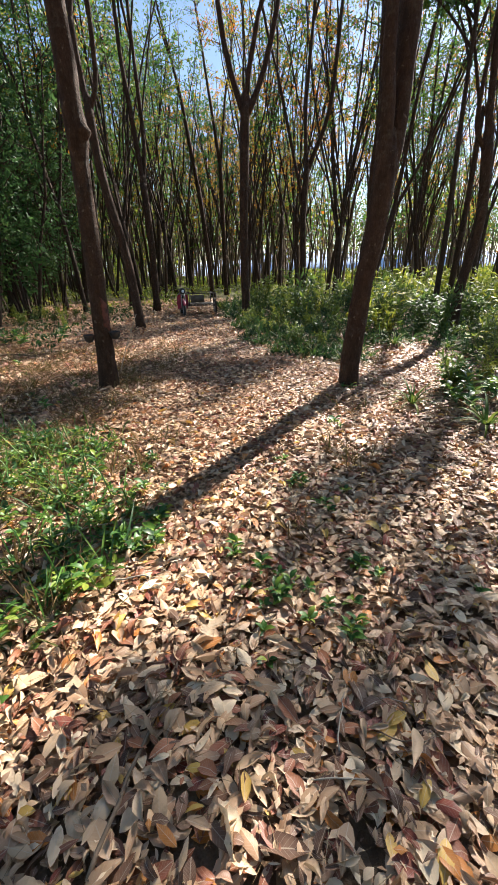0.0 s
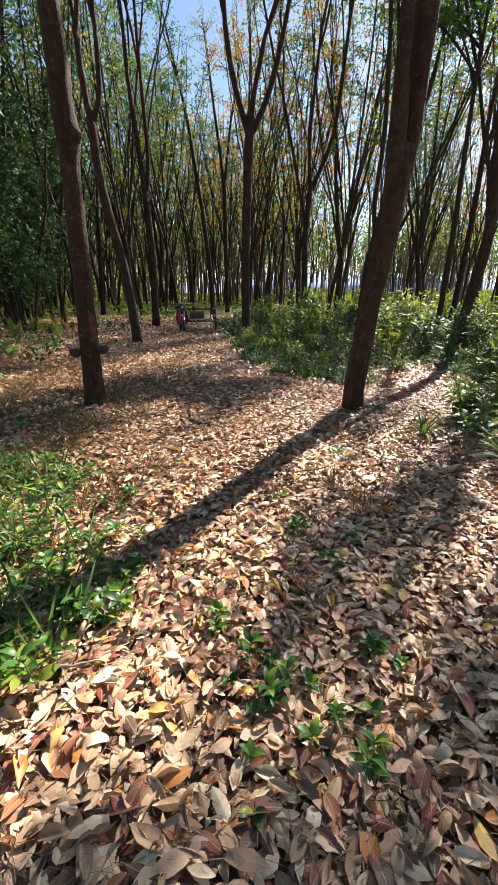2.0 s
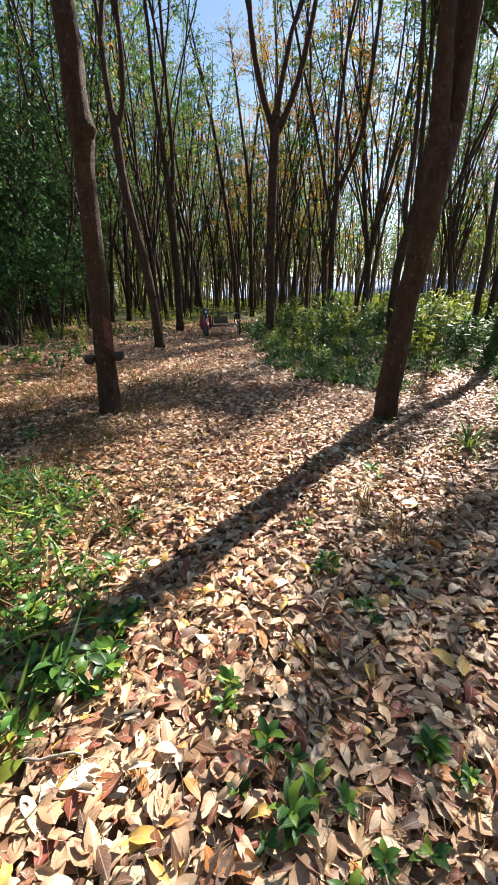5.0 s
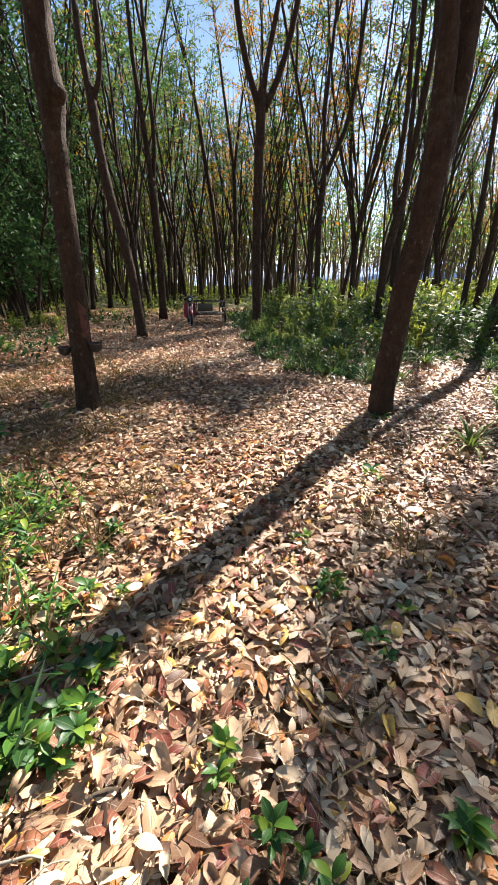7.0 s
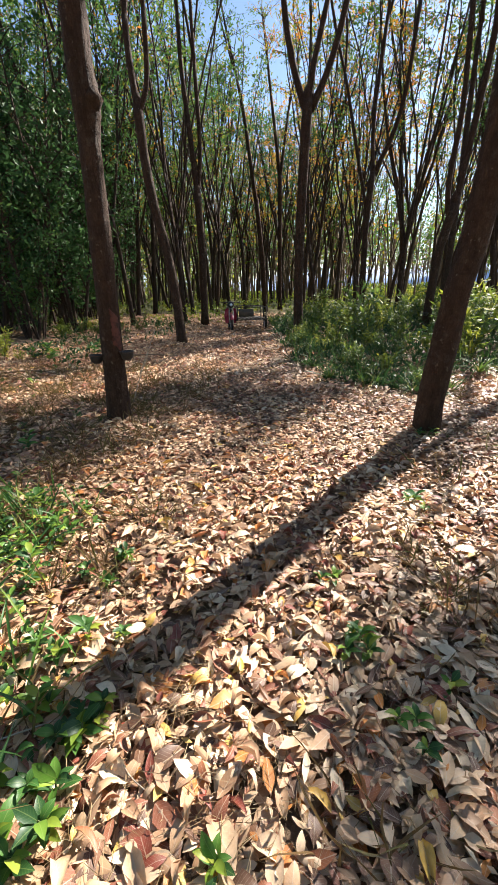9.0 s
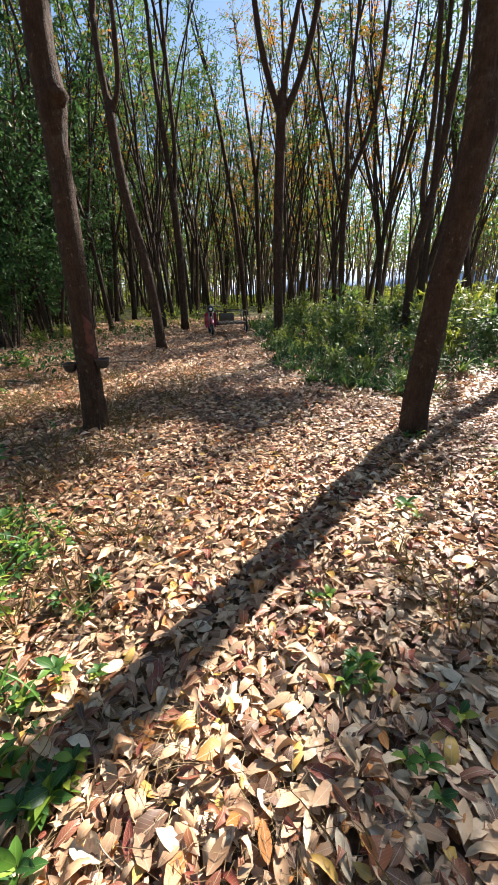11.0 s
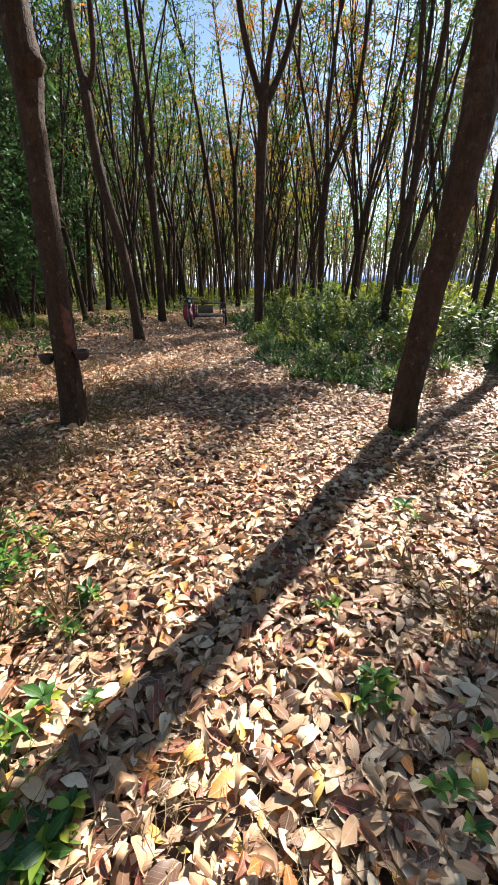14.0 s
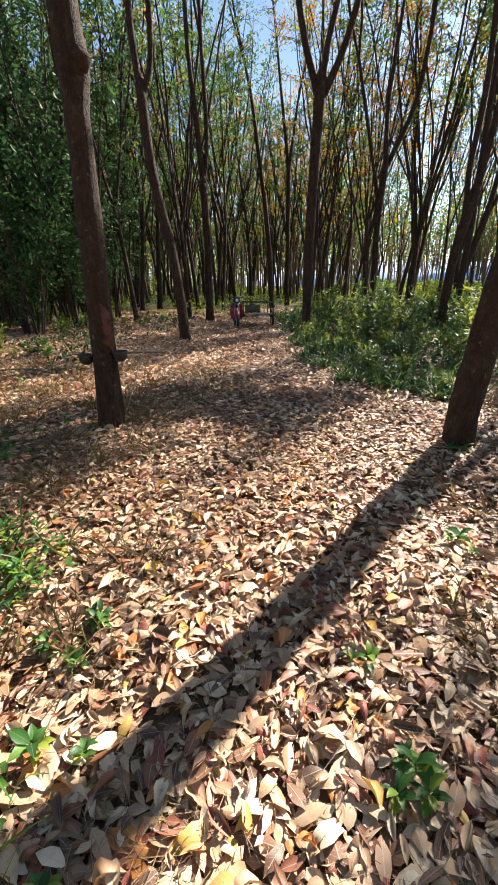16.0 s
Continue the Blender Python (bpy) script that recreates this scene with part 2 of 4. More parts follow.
class Geo:
    """Collects vertices, faces and leaf maps for one mesh."""

    def __init__(self):
        self.v, self.f, self.uv, self.count = [], [], [], 0

    def add(self, verts, faces, uvs=None):
        verts = np.asarray(verts, float)
        self.v.append(verts)
        self.f += [tuple(int(i) + self.count for i in f) for f in faces]
        self.uv.append(np.asarray(uvs, float) if uvs is not None else np.zeros((len(verts), 2)))
        self.count += len(verts)

    def add_many(self, verts, faces, uvs):
        """verts (n, k, 3); faces of the one template."""
        n, k, _ = verts.shape
        base = self.count + k * np.arange(n)
        for f in faces:
            self.f += (base[:, None] + np.array(f)[None, :]).tolist()
        self.v.append(verts.reshape(-1, 3))
        self.uv.append(np.tile(uvs, (n, 1)))
        self.count += n * k

    def tube(self, pts, radii, sides=8, wobble=0.0, cap=True):
        pts, radii = np.asarray(pts, float), np.asarray(radii, float)
        d = np.gradient(pts, axis=0)
        d /= np.linalg.norm(d, axis=1)[:, None] + 1e-9
        u = np.array([1.0, 0, 0]) if abs(d[0][0]) < 0.8 else np.array([0, 1.0, 0])
        a = np.arange(sides) * 2 * np.pi / sides
        rings = []
        for p, t, r in zip(pts, d, radii):
            s = np.cross(t, u)
            s /= np.linalg.norm(s) + 1e-9
            u = np.cross(s, t)
            rr = r * (1 + wobble * rng.normal(0, 1, sides))
            rings.append(p + rr[:, None] * (np.cos(a)[:, None] * u + np.sin(a)[:, None] * s))
        n = len(pts)
        faces = []
        for i in range(n - 1):
            for j in range(sides):
                q = (j + 1) % sides
                faces.append((i * sides + j, i * sides + q, (i + 1) * sides + q, (i + 1) * sides + j))
        if cap:
            faces += [tuple(range(sides - 1, -1, -1)), tuple((n - 1) * sides + j for j in range(sides))]
        uv = np.stack([np.tile(np.arange(sides) / sides, n), np.repeat(np.arange(n) / max(1, n - 1), sides)], 1)
        self.add(np.concatenate(rings), faces, uv)

    def box(self, lo, hi):
        (a, b, c), (d, e, f) = lo, hi
        v = [(a, b, c), (d, b, c), (d, e, c), (a, e, c), (a, b, f), (d, b, f), (d, e, f), (a, e, f)]
        self.add(v, [(3, 2, 1, 0), (4, 5, 6, 7), (0, 1, 5, 4), (1, 2, 6, 5), (2, 3, 7, 6), (3, 0, 4, 7)])

    def lathe(self, profile, sides=20, centre=(0, 0, 0), axis="z"):
        """A turned shape from (radius, height) rows."""
        a = np.arange(sides) * 2 * np.pi / sides
        v, faces = [], []
        for r, h in profile:
            for t in a:
                p = (r * math.cos(t), r * math.sin(t), h)
                p = p if axis == "z" else (p[0], p[2], p[1]) if axis == "y" else (p[2], p[0], p[1])
                v.append((p[0] + centre[0], p[1] + centre[1], p[2] + centre[2]))
        for i in range(len(profile) - 1):
            for j in range(sides):
                q = (j + 1) % sides
                faces.append((i * sides + j, i * sides + q, (i + 1) * sides + q, (i + 1) * sides + j))
        self.add(v, faces)

    def mesh(self, name, material, smooth=True):
        me = bpy.data.meshes.new(name)
        verts = np.concatenate(self.v)
        me.from_pydata(verts.tolist(), [], self.f)
        me.materials.append(material)
        layer = me.uv_layers.new(name="map")
        index = np.empty(len(me.loops), np.int32)
        me.loops.foreach_get("vertex_index", index)
        layer.data.foreach_set("uv", np.concatenate(self.uv)[index].astype(np.float32).ravel())
        if smooth:
            me.polygons.foreach_set("use_smooth", np.ones(len(me.polygons), bool))
        me.update()
        return me


def part(name, geo, material, parent, label="", smooth=True):
    """One mesh object under a thing or under a part."""
    me = geo if isinstance(geo, bpy.types.Mesh) else geo.mesh(name, material, smooth)
    ob = new(name, me)
    ob.parent = parent
    if label:
        tagged(ob, label)
    return ob


def thing(name, m, label, category, group="", kind=""):
    ob = new(name)
    ob.empty_display_size = 0.1
    ob.matrix_world = m
    return tagged(ob, label, category, group, kind)


# leaf templates: (across, along, fold) and faces
def leaf_template(stations):
    if stations:
        st = stations
        v, uv = [(0, 0, 0)], [(0.5, 0)]
        for along, half in st:
            v += [(-half, along, 1), (0, along, 0), (half, along, 1)]
            uv += [(0.5 - half, along), (0.5, along), (0.5 + half, along)]
        v.append((0, 1, 0))
        uv.append((0.5, 1))
        k = len(st)
        f = [(0, 2, 1), (0, 3, 2), (3 * k - 2, 3 * k - 1, 3 * k + 1), (3 * k - 1, 3 * k, 3 * k + 1)]
        for i in range(k - 1):
            c = 3 * i + 1
            f += [(c, c + 1, c + 4, c + 3), (c + 1, c + 2, c + 5, c + 4)]
    else:
        v = [(0, 0, 0), (-0.5, 0.48, 1), (0.5, 0.48, 1), (0, 1, 0)]
        uv = [(0.5, 0), (0, 0.48), (1, 0.48), (0.5, 1)]
        f = [(0, 2, 1), (1, 2, 3)]
    return np.array(v, float), f, np.array(uv, float)


RICH, LEAN_LEAF = leaf_template([(0.16, 0.28), (0.47, 0.5), (0.79, 0.31)]), leaf_template(None)
FINE = leaf_template([(0.12, 0.25), (0.36, 0.47), (0.63, 0.45), (0.86, 0.21)])


def leaves(geo, at, way, normal, length, width, fold, curl, rich=False, crumple=0.0):
    """Adds n leaves: base points, directions, normals (n, 3), sizes, fold along the midrib and curl along the length (n)."""
    v, f, uv = rich if isinstance(rich, tuple) else RICH if rich else LEAN_LEAF
    way = way / (np.linalg.norm(way, axis=1)[:, None] + 1e-9)
    side = np.cross(way, normal)
    side /= np.linalg.norm(side, axis=1)[:, None] + 1e-9
    up = np.cross(side, way)
    a, l, k = v[:, 0][None, :, None], v[:, 1][None, :, None], v[:, 2][None, :, None]
    length, width, fold, curl = (np.asarray(q, float)[:, None, None] for q in (length, width, fold, curl))
    lift = k * fold * width * np.abs(a) * 2 + curl * length * (l - l * l) * 4 - curl * length * 0.5
    if crumple:
        shape = (len(at), len(v), 1)
        lift = lift + rng.normal(0, crumple, shape) * width
        a = a * (1 + rng.normal(0, crumple * 1.6, shape))
        l = l + rng.normal(0, crumple * 0.35, shape)
    geo.add_many(at[:, None, :] + side[:, None, :] * a * width + way[:, None, :] * l * length + up[:, None, :] * lift, f, uv)


def spin(n):
    """n random directions, evenly spread."""
    d = rng.normal(0, 1, (n, 3))
    return d / np.linalg.norm(d, axis=1)[:, None]


# ---- ground ----
def build_ground():
    near = np.arange(-8, 12.01, 0.16)
    far = np.array([16, 24, 40, 70, 120, 250, 600, 2000.0])
    xs = np.concatenate([-far[::-1], near[(near >= -7.9) & (near <= 8)], far])
    ys = np.concatenate([-far[::-1] + 2, near, far + 2])
    X, Y = np.meshgrid(xs, ys)
    fade = np.clip(1.3 - np.hypot(X, Y - 4) / 14, 0, 1)
    Z = rise(X, Y) * fade - 0.004
    n, m = len(ys), len(xs)
    g = Geo()
    f = [(i * m + j, i * m + j + 1, (i + 1) * m + j + 1, (i + 1) * m + j) for i in range(n - 1) for j in range(m - 1)]
    g.add(np.stack([X, Y, Z], -1).reshape(-1, 3), f)
    return tagged(new("ground", g.mesh("ground", GROUND)), "forest floor of dark soil under dry fallen leaves", "ground", kind="structure")


ground = build_ground()


# ---- trees ----
def bent(points, n=4):
    """A smooth line through the points: (x, y, z, radius) rows, n steps a stretch."""
    p = np.array(points, float)
    q = np.vstack([2 * p[0] - p[1], p, 2 * p[-1] - p[-2]])
    rows = []
    for i in range(1, len(q) - 2):
        for t in np.arange(n) / n:
            a, b, c, d = q[i - 1], q[i], q[i + 1], q[i + 2]
            rows.append(0.5 * (2 * b + (c - a) * t + (2 * a - 5 * b + 4 * c - d) * t * t + (3 * b - a - 3 * c + d) * t ** 3))
    rows.append(p[-1])
    return np.array(rows)


def grow_limb(start, lean, turn, top, r):
    """A steep limb from start up to the height top, leaning out and straightening: (x, y, z, r) rows."""
    rows, p = [np.array([*start, r])], np.array([*start, r])
    steps, top = 6, max(top, start[2] + 0.8)
    dz = (top - start[2]) / steps
    for i in range(steps):
        out = lean * (1 - 0.55 * i / steps)
        p = p + np.array([math.cos(turn) * out * dz, math.sin(turn) * out * dz, dz, 0]) + np.array([*rng.normal(0, 0.06 * dz, 2), 0, 0])
        p[3] = r * (1 - (i + 1) / steps) ** 0.8 + 0.012
        rows.append(p.copy())
    return np.array(rows)


def foliage(geo, limbs, twigs, per_twig, size, low=0.3, reach=1.3, droop=0.35, wood=None):
    """Twigs with bunches of leaves along the upper part of the limbs."""
    for limb in limbs:
        n = len(limb)
        for _ in range(twigs):
            t = low + (1 - low) * rng.random() ** 0.8
            i = min(int(t * (n - 1)), n - 2)
            p = limb[i] + (limb[i + 1] - limb[i]) * (t * (n - 1) - i)
            d = spin(1)[0]
            d[2] = abs(d[2]) * 0.7 + 0.15
            d /= np.linalg.norm(d)
            span = reach * (0.5 + rng.random())
            end = p[:3] + d * span
            if wood is not None:
                wood.tube([p[:3], p[:3] + d * span * 0.5 + [0, 0, 0.05], end], [min(0.02, p[3]), 0.011, 0.005], 3, cap=False)
            s = 0.25 + 0.8 * rng.random(per_twig)
            at = p[:3] + d * span * s[:, None] + rng.normal(0, 0.11, (per_twig, 3))
            way = spin(per_twig) * 0.8 + d * 0.4 - np.array([0, 0, droop])
            leaves(geo, at, way, spin(per_twig), size * (0.7 + 0.6 * rng.random(per_twig)), size * 0.42 * (0.7 + 0.5 * rng.random(per_twig)),
                   0.25 * np.ones(per_twig), rng.normal(0, 0.08, per_twig))


def tree(name, x, y, stem, limbs, top, label, sides=12, twigs=15, per_twig=20, size=0.15, flare=1.25, bark=BARK, crown=CROWN, low=0.3, wobble=0.028, burl=None):
    """A tree on the ground at x, y. stem: (dx, dy, z, radius) rows; limbs: lists of such rows that leave the stem, each carried on up to top."""
    root = thing("rubber_tree", pose(x, y, float(rise(x, y)) - 0.02), label, "tree", "plantation trees")
    wood, twiggy, leafy = Geo(), Geo(), Geo()
    rows = bent(stem, 5)
    rows[:, 3] *= 1 + (flare - 1) * np.exp(-rows[:, 2] / 0.16)
    wood.tube(rows[:, :3], rows[:, 3], sides, wobble)
    tip, tr = rows[-1], rows[-1][3]
    wood.lathe([(tr * 0.98 * math.cos(t), tr * 2.6 * math.sin(t)) for t in np.linspace(0.0, 1.54, 6)], sides, (tip[0], tip[1], tip[2] - 0.01))
    grown = []
    for limb in limbs:
        rows = bent(limb, 4)
        wood.tube(rows[:, :3], rows[:, 3], max(6, sides - 4), wobble)
        end = rows[-1]
        d = rows[-1] - rows[-3]
        turn = math.atan2(d[1] + rng.normal(0, 0.05), d[0] + rng.normal(0, 0.02))
        lean = min(0.35, math.hypot(d[0], d[1]) / max(0.05, d[2]))
        for q in range(2):
            more = grow_limb(end[:3], lean + 0.08 * q + 0.04, turn + (rng.random() - 0.5) * 2.6 * q, top * (0.86 + 0.2 * rng.random()), end[3] * (0.9 - 0.25 * q))
            wood.tube(more[:, :3], more[:, 3], 6, cap=False)
            grown.append(more)
    foliage(leafy, grown, twigs, per_twig, size, low, wood=twiggy)
    if burl:
        bx, by, bz, br = burl
        wood.lathe([(br * math.sin(t) * (1 + 0.12 * math.sin(5 * t)), -br * 1.15 * math.cos(t)) for t in np.linspace(0.02, 3.12, 9)], 12, (bx, by, bz))
    part("trunk", wood, bark, root)
    tagged(part("branchwork", twiggy, bark, root), kind="stuff")
    part("crown", leafy, crown, root)
    return root


def free_tree(r, fork, top, lean, forks, name="rubber_tree", **kw):
    """A tree of no measured shape at the origin, to be copied."""
    a = rng.random() * 6.28
    stem = [(0, 0, 0, r * 1.05), (0.3 * lean * math.cos(a), 0.3 * lean * math.sin(a), fork * 0.35, r * 0.92), (lean * math.cos(a), lean * math.sin(a), fork, r * 0.8)]
    limbs = []
    for i in range(forks):
        b = a + 6.28 * i / forks + rng.normal(0, 0.5)
        o = 0.16 + 0.2 * rng.random()
        c, s = math.cos(b), math.sin(b)
        x0, y0 = stem[-1][0], stem[-1][1]
        limbs.append([(x0, y0, fork - 0.12, r * 0.6), (x0 + o * c * 0.8, y0 + o * s * 0.8, fork + 0.6, r * 0.52), (x0 + o * c * 2.2, y0 + o * s * 2.2, fork + 2.2, r * 0.44)])
    return tree(name, 0, 0, stem, limbs, top, "slender rubber tree with steep forked limbs and thin canopy", sides=7, bark=BARKFAR, wobble=0.0, **kw)


LABEL = "dark brown rubber tree with tall forked trunk on leaf litter"
tree_left = tree("rubber_tree", -2.10, 5.98,
     [(0.01, 0, 0, 0.145), (0.01, 0, 0.35, 0.132), (0.025, 0, 0.9, 0.12), (0.04, 0, 1.5, 0.116), (0.055, 0.0, 2.1, 0.115), (0.065, 0.0, 2.6, 0.105), (0.075, 0.0, 2.95, 0.108), (0.09, 0, 3.18, 0.132), (0.07, 0.0, 3.45, 0.122), (0.07, 0, 3.95, 0.118), (0.04, 0, 5.4, 0.10)],
     [[(0.04, 0, 5.2, 0.075), (-0.25, 0.1, 6.2, 0.07), (-0.5, 0.2, 7.6, 0.06)], [(0.04, 0, 5.2, 0.075), (0.25, -0.1, 6.2, 0.07), (0.4, -0.2, 7.6, 0.06)]],
     14.5, "rubber tree with tapped reddish bark and a burl, on leaf litter", sides=22, flare=1.12, burl=(0.18, -0.04, 3.2, 0.085))
tree_right = tree("rubber_tree", 1.51, 5.85,
     [(-0.01, 0, 0, 0.14), (-0.015, 0, 0.32, 0.135), (0.035, 0, 0.9, 0.132), (0.085, 0, 1.46, 0.125), (0.165, 0, 1.94, 0.126), (0.205, 0, 2.4, 0.132), (0.245, 0, 2.8, 0.13), (0.26, 0.02, 2.95, 0.1)],
     [[(0.185, 0, 2.3, 0.10), (0.19, -0.02, 3.0, 0.094), (0.165, -0.04, 3.5, 0.088), (0.135, -0.04, 4.1, 0.07), (0.1, -0.05, 6.5, 0.06)],
      [(0.225, 0.01, 2.3, 0.105), (0.345, 0.08, 3.0, 0.105), (0.385, 0.14, 3.5, 0.11), (0.40, 0.2, 4.0, 0.125), (0.43, 0.26, 4.4, 0.13), (0.5, 0.4, 6.5, 0.09)]],
     14.5, "leaning rubber tree that forks low, on leaf litter", sides=22, flare=1.12)
tree("rubber_tree", -3.32, 13.13,
     [(0, 0, 0, 0.145), (-0.09, 0, 1.24, 0.128), (-0.24, 0, 2.38, 0.128), (-0.5, 0, 3.57, 0.124), (-0.65, 0, 4.67, 0.118), (-0.7, 0, 5.7, 0.115)],
     [[(-0.7, 0, 5.55, 0.085), (-0.84, 0.1, 6.6, 0.08), (-0.9, 0.2, 7.5, 0.075)], [(-0.68, 0, 5.55, 0.07), (-0.42, 0, 6.2, 0.065), (-0.33, -0.1, 7.4, 0.06)]],
     15, "curved leaning rubber tree beside the leafy path")
tree("rubber_tree", -4.13, 19.65, [(0, 0, 0, 0.16), (0.04, 0, 2.65, 0.15), (-0.05, 0, 5.1, 0.145)],
     [[(-0.05, 0, 5.0, 0.11), (-0.21, 0, 6.93, 0.1), (-0.41, 0, 9.1, 0.08), (-0.44, 0, 10.6, 0.07)], [(-0.05, 0, 4.9, 0.09), (0.1, 0.2, 6.6, 0.08), (0.02, 0.3, 9.3, 0.07)]], 17, LABEL)
tree("rubber_tree", 0.02, 15.14, [(0, 0, 0, 0.16), (-0.04, 0, 1.5, 0.142), (-0.04, 0, 3.15, 0.138), (0.03, 0, 5.3, 0.142), (0.09, 0, 6.3, 0.15)],
     [[(0.04, 0, 6.0, 0.1), (-0.3, 0, 6.95, 0.088), (-0.52, 0, 7.8, 0.082), (-0.64, 0, 8.6, 0.075)], [(0.14, 0, 6.05, 0.1), (0.55, 0.05, 6.86, 0.085), (0.83, 0.1, 7.7, 0.08), (1.05, 0.1, 8.6, 0.07)],
      [(0.09, 0, 6.2, 0.09), (0.2, -0.1, 7.0, 0.075), (0.5, -0.1, 8.3, 0.07)]], 16, "straight rubber tree with a wide fork beside the path")
tree("rubber_tree", -2.42, 31.2, [(0, 0, 0, 0.17), (-0.2, 0, 3.2, 0.16), (-0.57, 0, 6.7, 0.15)], [[(-0.57, 0, 6.5, 0.13), (-1.28, 0, 11.2, 0.11), (-1.7, 0, 13.2, 0.08)]], 18, LABEL, sides=8)
tree("rubber_tree", -1.53, 33.8, [(0, 0, 0, 0.16), (-0.05, 0, 4, 0.15), (-0.1, 0, 8.8, 0.14)], [[(-0.1, 0, 8.6, 0.12), (-0.76, 0, 13.4, 0.09)], [(-0.1, 0, 8.6, 0.1), (0.4, 0, 12.4, 0.08)]], 18, LABEL, sides=8)
tree("rubber_tree", 2.94, 22.1, [(0, 0, 0, 0.14), (-0.06, 0, 2, 0.13), (-0.11, 0, 4, 0.13), (0, 0, 6.1, 0.135)],
     [[(0, 0, 5.9, 0.1), (0.93, 0, 8.2, 0.09), (1.26, 0, 11.7, 0.07)], [(-0.08, 0, 4.4, 0.08), (-0.8, 0, 7.2, 0.07), (-1.39, 0, 9.5, 0.06)], [(0, 0, 6.0, 0.1), (-0.1, 0.2, 8.2, 0.08), (0.1, 0.2, 11, 0.07)]], 17, LABEL, sides=9)
tree("rubber_tree", 4.09, 15.56, [(0, 0, 0, 0.145), (0.01, 0, 0.74, 0.135), (0.09, 0, 2.4, 0.13), (0.36, 0, 3.75, 0.145)],
     [[(0.36, 0, 3.55, 0.1), (0.48, 0, 4.7, 0.095), (0.72, 0, 7.4, 0.085), (0.68, 0, 8.6, 0.08)], [(0.26, 0, 3.3, 0.085), (0.11, 0, 4.3, 0.08), (0.2, 0, 6.1, 0.075), (0.07, 0, 8.6, 0.07)]], 16, "forked rubber tree standing in green undergrowth", sides=10)
tree("rubber_tree", 5.38, 10.8, [(0, 0, 0, 0.135), (0.0, 0, 1.05, 0.12), (0.207, 0, 2.63, 0.115), (0.06, 0, 4.27, 0.12)],
     [[(0.06, 0, 4.1, 0.085), (-0.08, 0, 5.6, 0.077), (-0.15, 0, 7.25, 0.06)], [(0.045, 0, 4.0, 0.068), (-0.245, 0, 4.57, 0.055), (-0.2, 0, 6.2, 0.045)]],
     8.0, "forked rubber tree standing in green undergrowth", sides=10, twigs=2, per_twig=4)
tree("rubber_tree", 6.1, 21.6, [(0, 0, 0, 0.15), (0.15, 0, 0.9, 0.145), (0.95, 0, 4.2, 0.135)], [[(0.93, 0, 4.1, 0.1), (1.2, 0, 6.5, 0.09), (1.5, 0, 9, 0.07)], [(0.93, 0, 4.1, 0.08), (1.9, 0, 6.0, 0.07)]], 16, "leaning rubber tree standing in green undergrowth", sides=9)

tree("rubber_tree", 8.2, 17.3, [(0, 0, 0, 0.115), (0.15, 0, 3.5, 0.10), (0.2, 0.1, 6.6, 0.095)],
     [[(0.2, 0.1, 6.4, 0.07), (-0.3, 0.3, 8.4, 0.06)], [(0.2, 0.1, 6.4, 0.07), (0.8, -0.3, 8.4, 0.06)]], 13.5, LABEL, sides=9, twigs=12, per_twig=24, low=0.1)

def crowned_tree(x, y, top, r, clumps):
    """A slender tree with its leaves in clumps: rows of centre x, y, z, radius, half height and number of leaves."""
    root = thing("rubber_tree", pose(x, y, float(rise(x, y)) - 0.02), "slender rubber tree with leaves in loose clumps", "tree", "plantation trees")
    wood, twiggy, leafy = Geo(), Geo(), Geo()
    stem = bent([(0, 0, 0, r), (0.05, 0.04, top * 0.3, r * 0.85), (-0.04, 0.02, top * 0.65, r * 0.6), (0.0, 0.0, top, r * 0.2)], 5)
    wood.tube(stem[:, :3], stem[:, 3], 9)
    for cx, cy, cz, cr, ch, n in clumps:
        c = np.array([cx - x, cy - y, cz])
        foot = np.array([0.0, 0.0, max(2.5, cz - ch - 1.5)])
        limb = bent([(*foot, r * 0.45), (*(foot + (c - foot) * [0.45, 0.45, 0.5]), r * 0.35), (*c, r * 0.22), (*(c + [0, 0, ch]), 0.01)], 4)
        wood.tube(limb[:, :3], limb[:, 3], 6, cap=False)
        tufts = c + spin(max(4, n // 26)) * rng.random((max(4, n // 26), 1)) ** 0.4 * [cr, cr, ch]
        for q in tufts:
            b = limb[rng.integers(len(limb) // 2, len(limb))][:3]
            twiggy.tube([b, (b + q) / 2 + [0, 0, 0.08], q], [0.014, 0.009, 0.005], 3, cap=False)
            k = 26
            leaves(leafy, q + rng.normal(0, 0.13, (k, 3)), spin(k) - [0, 0, 0.35], spin(k), 0.11 + 0.09 * rng.random(k), 0.05 + 0.035 * rng.random(k), np.full(k, 0.25), rng.normal(0, 0.08, k))
    part("trunk", wood, BARKFAR, root)
    tagged(part("branchwork", twiggy, BARKFAR, root), kind="stuff")
    part("crown", leafy, CROWN, root)
    return root


# trees whose crowns shade the path
rng = np.random.default_rng(23)
crowned_tree(8.9, 13.4, 13.0, 0.12, [(7.66, 12.2, 8.3, 0.36, 0.8, 190), (8.16, 12.85, 9.6, 0.36, 0.8, 210), (8.54, 13.46, 10.8, 0.36, 0.7, 240), (8.32, 13.2, 12.0, 0.36, 0.4, 250), (9.3, 13.3, 12.0, 0.75, 0.6, 480), (9.3, 13.3, 10.2, 0.6, 0.8, 170)])
crowned_tree(9.6, 10.6, 10.0, 0.11, [(9.2, 10.6, 7.4, 0.6, 0.7, 220), (9.0, 11.2, 8.8, 0.7, 0.7, 380), (8.9, 11.6, 9.9, 0.8, 0.5, 460)])
